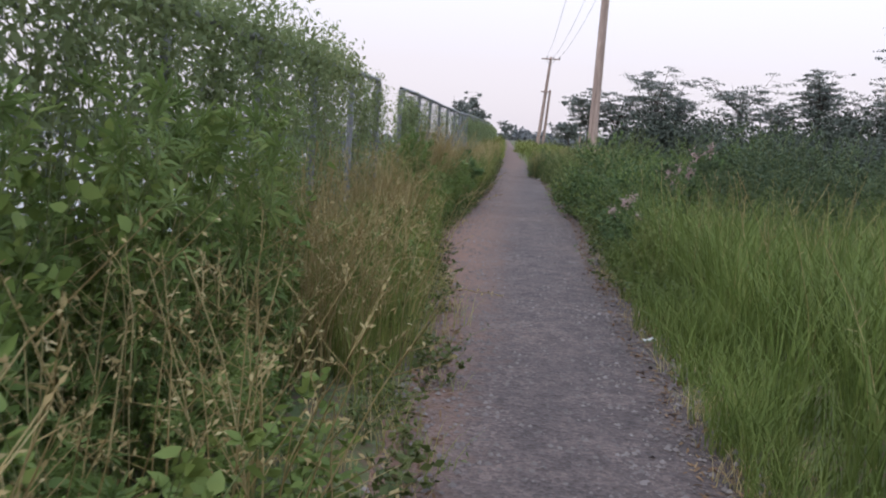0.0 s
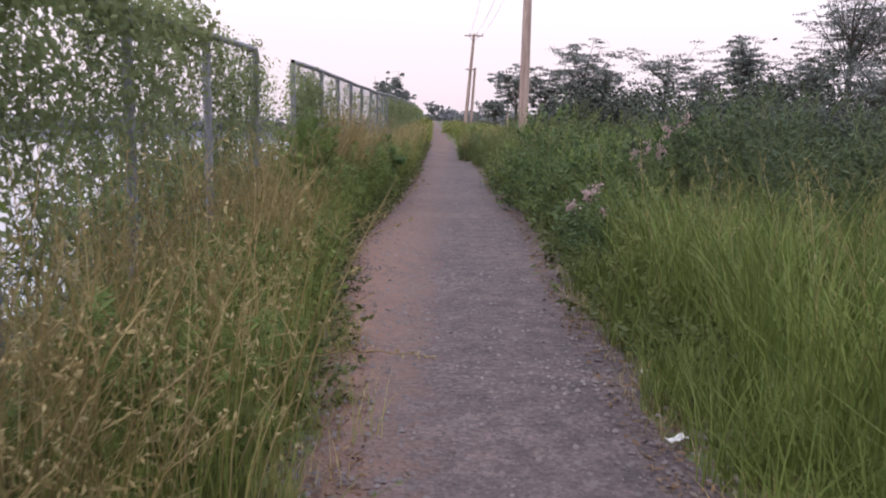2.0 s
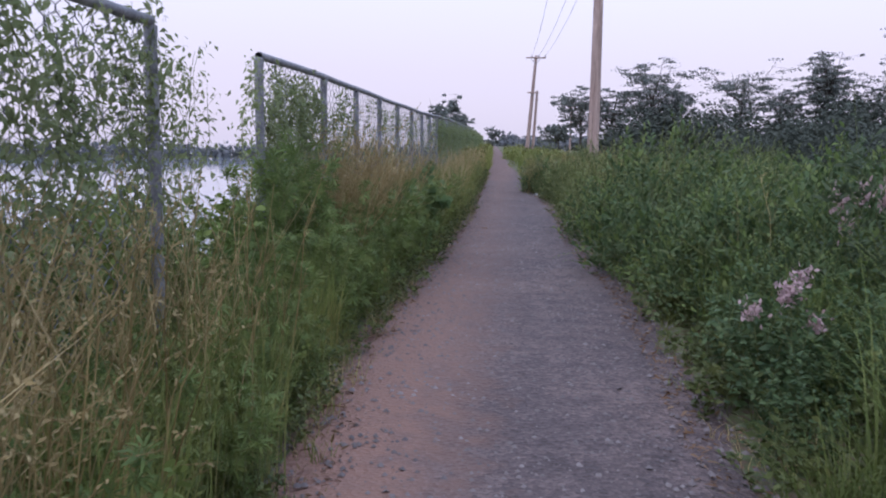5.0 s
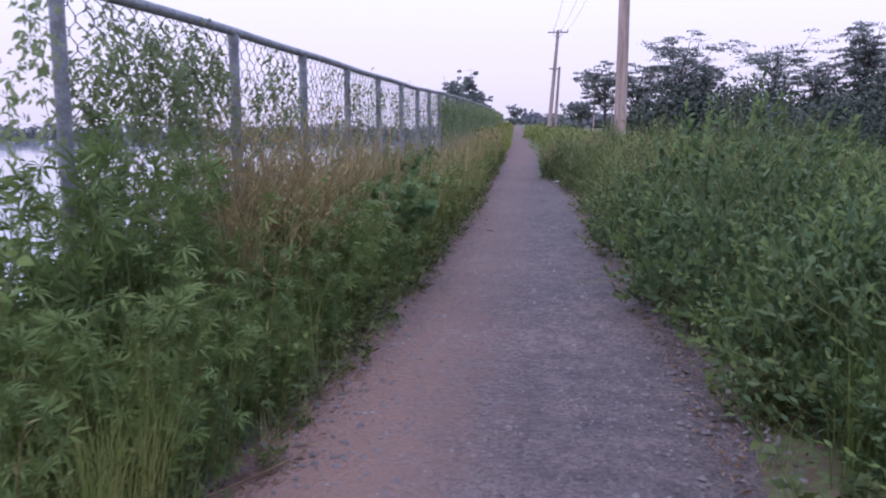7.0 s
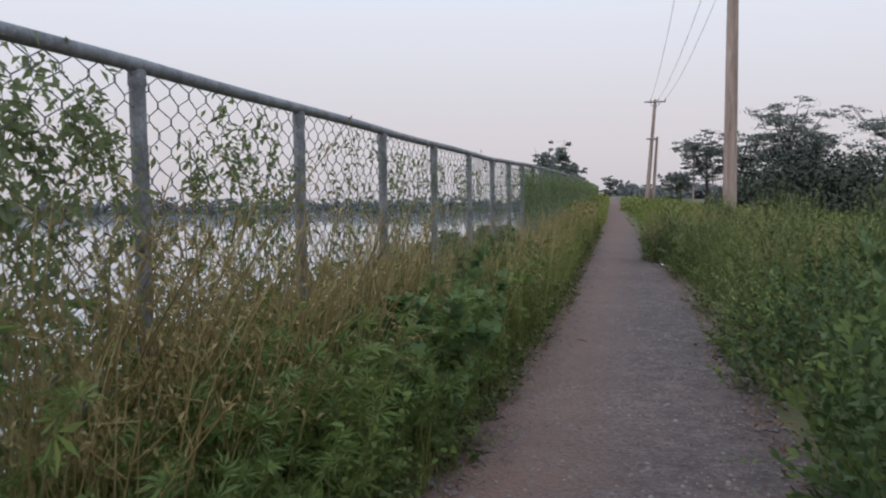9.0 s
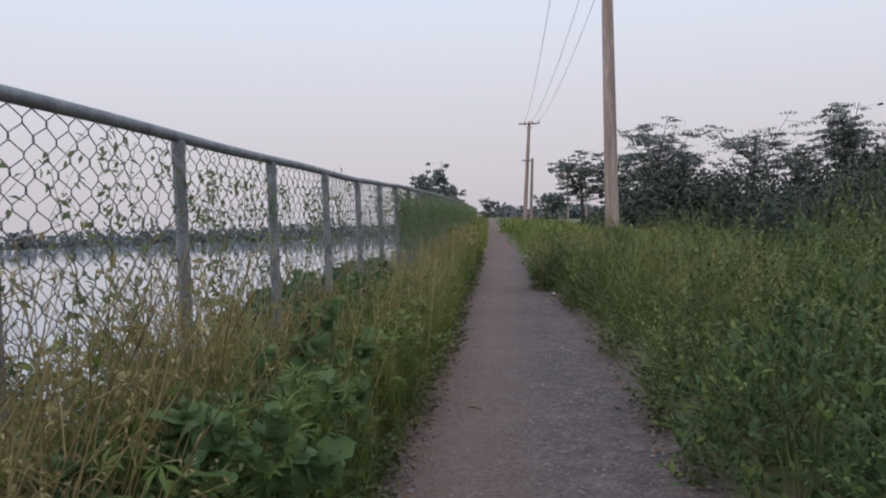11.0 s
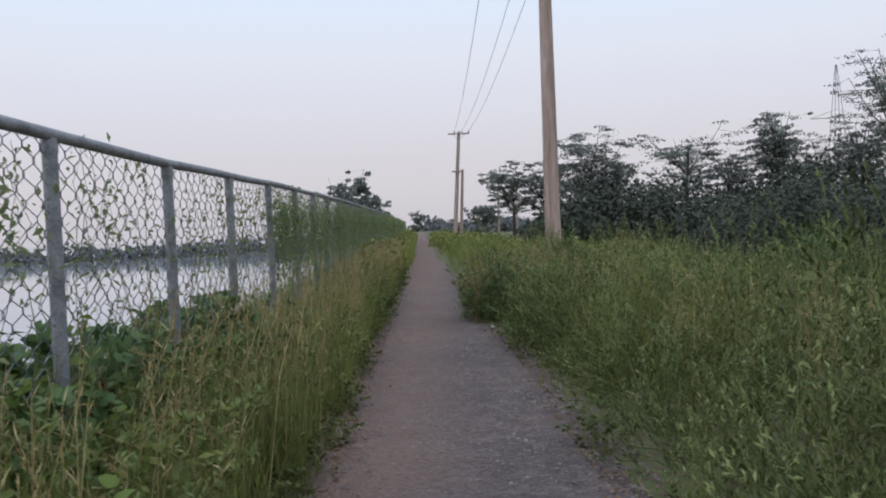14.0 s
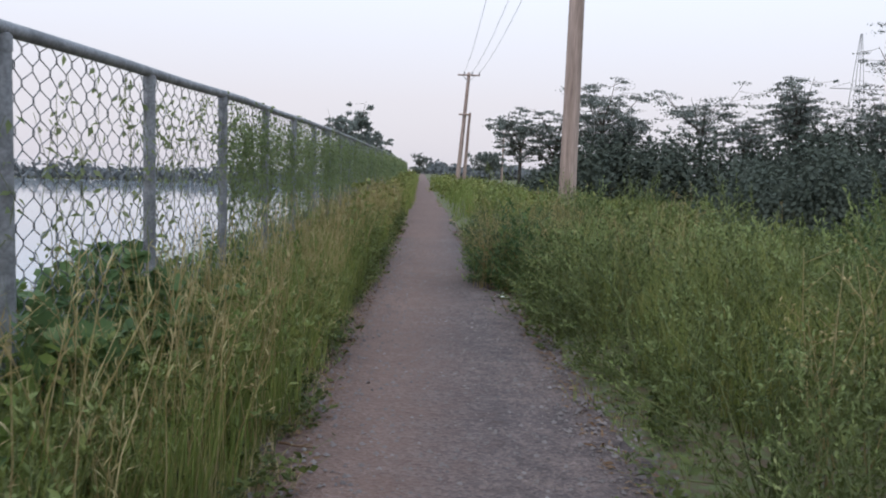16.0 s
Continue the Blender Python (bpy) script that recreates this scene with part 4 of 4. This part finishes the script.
for p0, p1 in zip(TIPS_A, TIPS_B):
    b = Bag()
    s = np.linspace(0, 1, 24)[:, None]
    pts = np.array(p0) * (1 - s) + np.array(p1) * s
    pts[:, 2] -= 1.1 * 4 * (s * (1 - s))[:, 0]
    b.tube(pts, 0.014, 0.014, 4)
    tagged(part("overhead_wire", b, M_CABLE), "thin dark overhead wire between two poles", "wire", "overhead wires")


def pylon(x, y, top):
    z0 = float(ground_z(x, y))
    ob = thing("lattice_tower", "distant grey steel lattice power tower", "tower", at=(x, y, z0))

    def leg(name, *pts, r=0.09):
        b = Bag()
        b.tube(pts, r, r, 4)
        part(name, b, M_STEEL, ob)
    hw = lambda z: 1.9 * (1 - z / top) + 0.1
    for sx in (-1, 1):
        for sy in (-1, 1):
            leg("leg", (sx * 2.0, sy * 2.0, 0), (sx * 0.1, sy * 0.1, top), r=0.05)
    levels = [0, 6, 11.5, 16, 19.5]
    for a, c in zip(levels[:-1], levels[1:]):
        for sy in (-1, 1):
            leg("brace", (-hw(a), sy * hw(a), a), (hw(c), sy * hw(c), c), r=0.025)
            leg("brace", (hw(a), sy * hw(a), a), (-hw(c), sy * hw(c), c), r=0.025)
    for z, half in ((18.6, 4.6),):
        leg("arm", (-half, 0, z), (half, 0, z), r=0.06)
        leg("arm_stay", (-half, 0, z), (0, 0, z + 1.5), (half, 0, z), r=0.03)


pylon(67, 160, 27.6)

# ---- trees ----


def tree(name, seed, x, y, height, crown_w, label, clumps, leaves, card, trunk_r=0.2, base=0.35, flat=0.5, mat=None, group=""):
    """A tapered trunk, forking limbs and leaf clumps at the limbs' ends, with gaps between."""
    rng = np.random.default_rng(seed)
    ob = thing(name, label, "tree", group, at=(x, y, float(ground_z(x, y))))
    tb, cb = Bag(), Bag()
    lean = rng.normal(size=2) * 0.06 * height
    k = 7
    s = np.linspace(0, 1, k)
    trunk = np.stack([lean[0] * s ** 1.5 + rng.normal(size=k) * 0.06, lean[1] * s, -0.2 + (height * 0.8 + 0.2) * s], 1)
    tb.tube(trunk, trunk_r, trunk_r * 0.25, 7)
    for _ in range(clumps):
        u = rng.uniform(base, 1.0)
        a = rng.uniform(0, 2 * math.pi)
        start = along(trunk, [u * 0.8])[0]
        reach = crown_w * rng.uniform(0.3, 1.0) * (1.0 - (1 - flat) * max(0, u - 0.55) / 0.45 * 0.8)
        end = np.array([start[0] + math.cos(a) * reach, start[1] + math.sin(a) * reach, height * (0.12 + u * 0.86 + 0.05 * rng.uniform(-1, 1))])
        end[2] = min(end[2], height - 0.15)
        mid = (start + end) / 2 + np.array([0, 0, -0.05 * height * rng.uniform(0, 1)])
        limb = np.array([start, mid, end])
        tb.tube(limb, trunk_r * 0.26, trunk_r * 0.06, 4)
        for _ in range(11):
            twig = along(limb, [rng.uniform(0.35, 1.0)])[0]
            tip = twig + rng.normal(size=3) * crown_w * (0.26, 0.26, 0.055)
            tip[2] = min(tip[2], height)
            tb.tube([twig, tip], trunk_r * 0.07, trunk_r * 0.02, 3)
            r = crown_w * rng.uniform(0.05, 0.13)
            m = leaves // (clumps * 11)
            p = rng.normal(size=(m, 3)) * (r, r, r * 0.2) * 0.85
            cb.stamp(CARD, CARD_T, tip + p, rng.normal(size=(m, 3)), card * rng.uniform(0.5, 1.2, m), rng)
    part("trunk", tb, M_BARK, ob, smooth=True)
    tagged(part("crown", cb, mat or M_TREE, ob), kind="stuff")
    return ob


FIELD = "trees beyond the field"
for i, (tx, ty, th, tw, n, fl) in enumerate((
        (6.4, 97, 7.0, 2.2, 12, 0.9), (9.0, 96, 8.2, 2.6, 16, 0.9), (12.7, 95, 10.2, 3.0, 20, 0.8), (16.3, 97, 7.4, 2.4, 14, 0.7),
        (22.6, 96, 10.0, 3.8, 15, 1.0), (26.8, 95, 8.6, 2.6, 13, 0.7), (30.9, 95, 11.5, 2.4, 20, 0.3), (34.4, 98, 9.6, 3.2, 18, 0.7),
        (38.2, 94, 10.2, 2.6, 20, 0.8), (42, 94, 18.6, 4.2, 30, 0.8), (47, 92, 17.0, 5, 28, 0.8), (53, 90, 15, 5, 26, 0.8), (37, 76, 8.0, 3.0, 18, 0.7))):
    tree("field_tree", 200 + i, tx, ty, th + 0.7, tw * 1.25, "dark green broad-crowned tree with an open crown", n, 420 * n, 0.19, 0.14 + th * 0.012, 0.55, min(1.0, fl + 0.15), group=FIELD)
for i, (tx, ty, th, tw, n) in enumerate(((-4.3, 52, 4.0, 1.0, 9), (-3.6, 53.5, 4.1, 0.9, 8), (-3.4, 56, 3.3, 0.9, 7), (-3.5, 60, 3.2, 0.8, 7))):
    tree("bank_tree", 240 + i, tx, ty, th + 0.3, tw, "small dark tree growing behind the fence", n, 260 * n, 0.15, 0.09, 0.4, 0.6, group="trees behind the fence")
tree("far_tree", 250, -8.6, 250, 6.0, 2.8, "distant round tree at the end of the path", 14, 2200, 0.5, 0.2, 0.08, 0.7)
tree("far_tree", 251, 7.2, 172, 6.2, 3.0, "distant dome-shaped tree in the field", 14, 2600, 0.45, 0.2, 0.5, 0.95)


def thicket(name, label, seed, places, leaves, card, mat, category="bushes"):
    """A dense mass of bushes: leaves round many overlapping humps."""
    rng = np.random.default_rng(seed)
    bag = Bag()
    per = leaves // len(places)
    for x, y, r, h in places:
        z0 = float(ground_z(x, y))
        p = rng.normal(size=(per, 3))
        p[:, 2] = np.abs(p[:, 2])
        p /= np.linalg.norm(p, axis=1, keepdims=True)
        p *= (rng.uniform(0.55, 1.06, per))[:, None] * (r, r, h)
        away = p / (r, r, h)
        bag.stamp(CARD, CARD_T, p + (x, y, z0), rng.normal(size=(per, 3)), card * rng.uniform(0.5, 1.2, per), rng, up=away + rng.normal(size=(per, 3)) * 0.35 + (0, 0, 0.15))
    return tagged(part(name, bag, mat), label, category, kind="stuff")


TR = np.random.default_rng(77)
wood, FAR_WEEDS = [], []
for _ in range(130):
    tx = TR.uniform(8, 60)
    top = np.interp(tx, (8, 11, 20, 25, 30, 36, 45, 60), (3.8, 6.0, 6.1, 6.2, 7.6, 8.8, 10.0, 11))
    wood.append((tx, TR.uniform(86, 100) - 0.25 * max(0, tx - 25), TR.uniform(2.0, 3.4), top * TR.uniform(0.7, 1.08)))
for _ in range(26):
    tx = TR.uniform(16, 60)
    wood.append((tx, TR.uniform(66, 82) - 0.2 * tx, TR.uniform(1.8, 3.0), TR.uniform(2.8, 5.0)))
for _ in range(230):
    ty = TR.uniform(32, 118)
    FAR_WEEDS.append((float(edge_r(ty)) + TR.uniform(0.3, 14), ty, TR.uniform(0.4, 0.9), TR.uniform(0.7, 1.3)))
for _ in range(130):
    ty = TR.uniform(34, 118)
    FAR_WEEDS.append((float(edge_l(ty)) + TR.uniform(-1.0, -0.25), ty, 0.35, TR.uniform(0.9, 1.5)))
thicket("far_weeds", "green weeds lining the far path", 300, FAR_WEEDS, 45000, 0.15, M_GREY, "weeds")
near_bushes = []
for _ in range(44):
    tx = TR.uniform(11.5, 34)
    near_bushes.append((tx, TR.uniform(50, 60) - 0.15 * tx, TR.uniform(1.3, 2.4), TR.uniform(2.2, 4.1) * (0.75 + 0.012 * tx)))
# both masses use the leaf colour that holds the wood's shade
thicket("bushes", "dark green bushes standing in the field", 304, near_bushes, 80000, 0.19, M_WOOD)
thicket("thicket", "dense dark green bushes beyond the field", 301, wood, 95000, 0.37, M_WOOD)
shore = []
for i in range(260):
    a = radians(88 + i * 0.48)
    d = 232 + TR.uniform(0, 14)
    shore.append((d * math.cos(a), 10 + d * math.sin(a), TR.uniform(2.5, 6), TR.uniform(2.4, 4.4)))
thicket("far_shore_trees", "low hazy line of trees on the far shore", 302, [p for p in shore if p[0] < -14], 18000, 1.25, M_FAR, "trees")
field = []
for _ in range(90):
    fx = TR.uniform(-7, 130)
    field.append((fx, TR.uniform(270, 330), TR.uniform(3, 7), TR.uniform(2.5, 5.0)))
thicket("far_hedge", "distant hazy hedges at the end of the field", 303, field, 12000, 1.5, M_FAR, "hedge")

# ---- small things on the path ----


def pebbles(seed, count):
    rng = np.random.default_rng(seed)
    y = 0.5 + 37 * rng.uniform(0, 1, count)
    u = rng.beta(0.8, 0.8, count)
    x = edge_l(y) - 0.1 + (edge_r(y) - edge_l(y) + 0.25) * u
    r = 0.006 + 0.017 * rng.uniform(0, 1, count) ** 2.5
    t = np.array([(1, 0, 0), (0, 1, 0), (-1, 0, 0), (0, -1, 0), (0, 0, 0.8), (0.5, 0.5, -0.4)])
    f = np.array([(0, 1, 4), (1, 2, 4), (2, 3, 4), (3, 0, 4)])
    bag = Bag()
    ahead = rng.normal(size=(count, 3)) * (1, 1, 0.15)
    bag.stamp(t, f, np.stack([x, y, np.full(count, 0.026) + 0 * x], 1), ahead, r, rng, up=np.tile((0, 0, 1.0), (count, 1)))
    tagged(part("gravel", bag, M_STONE), "loose grey gravel scattered on the path", "gravel", kind="stuff")


def litter(seed, count):
    rng = np.random.default_rng(seed)
    y = rng.uniform(0, 40, count)
    side = rng.uniform(0, 1, count) < 0.5
    off = np.abs(rng.normal(size=count)) * 0.2 - 0.22
    x = np.where(side, edge_l(y) - off, edge_r(y) + off)
    bag = Bag()
    bag.stamp(NARROW, OVATE_T, np.stack([x, y, np.full(count, 0.03)], 1), rng.normal(size=(count, 3)) * (1, 1, 0.25), 0.05 * rng.uniform(0.4, 1.4, count), rng)
    tagged(part("leaf_litter", bag, M_LITTER), "brown dead leaves along the path edges", "leaf litter", kind="stuff")


pebbles(401, 20000)
litter(402, 9000)


def scrap(x, y, size, seed, label):
    """A small crumpled scrap of paper."""
    rng = np.random.default_rng(seed)
    bm = bmesh.new()
    bmesh.ops.create_grid(bm, x_segments=5, y_segments=3, size=0.5)
    for v in bm.verts:
        v.co = Vector((v.co.x * size, v.co.y * size * 0.45, abs(rng.normal()) * size * 0.12))
    bmesh.ops.solidify(bm, geom=bm.faces[:], thickness=0.002)
    me = bpy.data.meshes.new("paper_scrap")
    bm.to_mesh(me)
    bm.free()
    me.materials.append(M_PAPER)
    ob = new("paper_scrap", me)
    ob.matrix_world = pose(x, y, 0.03, 0, 0, rng.uniform(-30, 30))
    tagged(ob, label, "litter", "paper scraps")


scrap(1.606, 5.306, 0.12, 1, "crumpled white paper scrap on the path")
scrap(1.69, 6.377, 0.08, 2, "small white paper scrap at the path edge")
scrap(0.84, 29.08, 0.16, 3, "flat white paper scrap at the path edge")
scrap(-0.495, 8.352, 0.12, 4, "pale crumpled scrap among dry leaves")


def fallen_stalk(pts, label):
    b = Bag()
    o = np.array(pts[0])
    line = along(np.array(pts, float), np.linspace(0, 1, 12)) - o
    line[1:-1] += RNG.normal(size=(10, 3)) * 0.012
    b.tube(line, 0.006, 0.003, 5)
    ob = thing("fallen_stalk", label, "dry stalk", "fallen stalks", at=pts[0])
    part("stem", b, M_STRAW, ob)
    h = Bag()
    m = 26
    h.stamp(OVATE, OVATE_T, along(line, RNG.uniform(0.45, 1, m)) + RNG.normal(size=(m, 3)) * 0.015, RNG.normal(size=(m, 3)), 0.03 * RNG.uniform(0.5, 1.2, m), RNG)
    tagged(part("seed_head", h, M_STRAW, ob), kind="stuff")


fallen_stalk([(-0.62, 3.0, 0.02), (-0.5, 3.9, 0.42), (-0.3, 4.9, 0.45), (-0.05, 5.7, 0.3)], "long bent straw-coloured stalk leaning over the path")
fallen_stalk([(-0.75, 2.7, 0.02), (-0.6, 3.4, 0.5), (-0.35, 4.5, 0.62), (-0.12, 5.3, 0.5)], "long bent straw-coloured stalk leaning over the path")
fallen_stalk([(0.98, 29.5, 0.03), (0.77, 29.6, 0.34), (0.55, 29.75, 0.66), (0.42, 29.8, 0.85)], "pale dry stalk leaning out of the bush")
fallen_stalk([(-0.72, 6.4, 0.03), (-0.3, 6.5, 0.06), (0.1, 6.55, 0.05), (0.42, 6.5, 0.04)], "dry stalk lying across the path edge")


def fallen_twig(a, b, label):
    """A short crooked dry twig with a side shoot, lying on the path."""
    a, b = np.array((*a, 0.034)), np.array((*b, 0.036))
    line = along(np.array([a, b]), np.linspace(0, 1, 6)) - a
    line[1:-1] += RNG.normal(size=(4, 3)) * (0.012, 0.012, 0.004)
    ob = thing("fallen_twig", label, "twig", "twigs on the path", at=a)
    stem = Bag()
    stem.tube(line, 0.008, 0.004, 5, True)
    part("stem", stem, M_LITTER, ob)
    side = Bag()
    side.tube([line[3], line[3] + (b - a) * 0.25 + (0.02, 0.035, 0.012)], 0.004, 0.002, 4)
    part("side_shoot", side, M_LITTER, ob)


for ta, tb in (((-0.873, 11.28), (-0.542, 11.87)), ((-0.667, 10.07), (-0.462, 10.01)), ((-0.29, 6.55), (-0.163, 6.62)), ((-0.72, 23.42), (-0.5, 23.35)), ((-0.84, 20.59), (-0.643, 20.55)), ((-0.22, 19.85), (-0.107, 19.73))):
    fallen_twig(ta, tb, "short dry brown twig lying on the path")
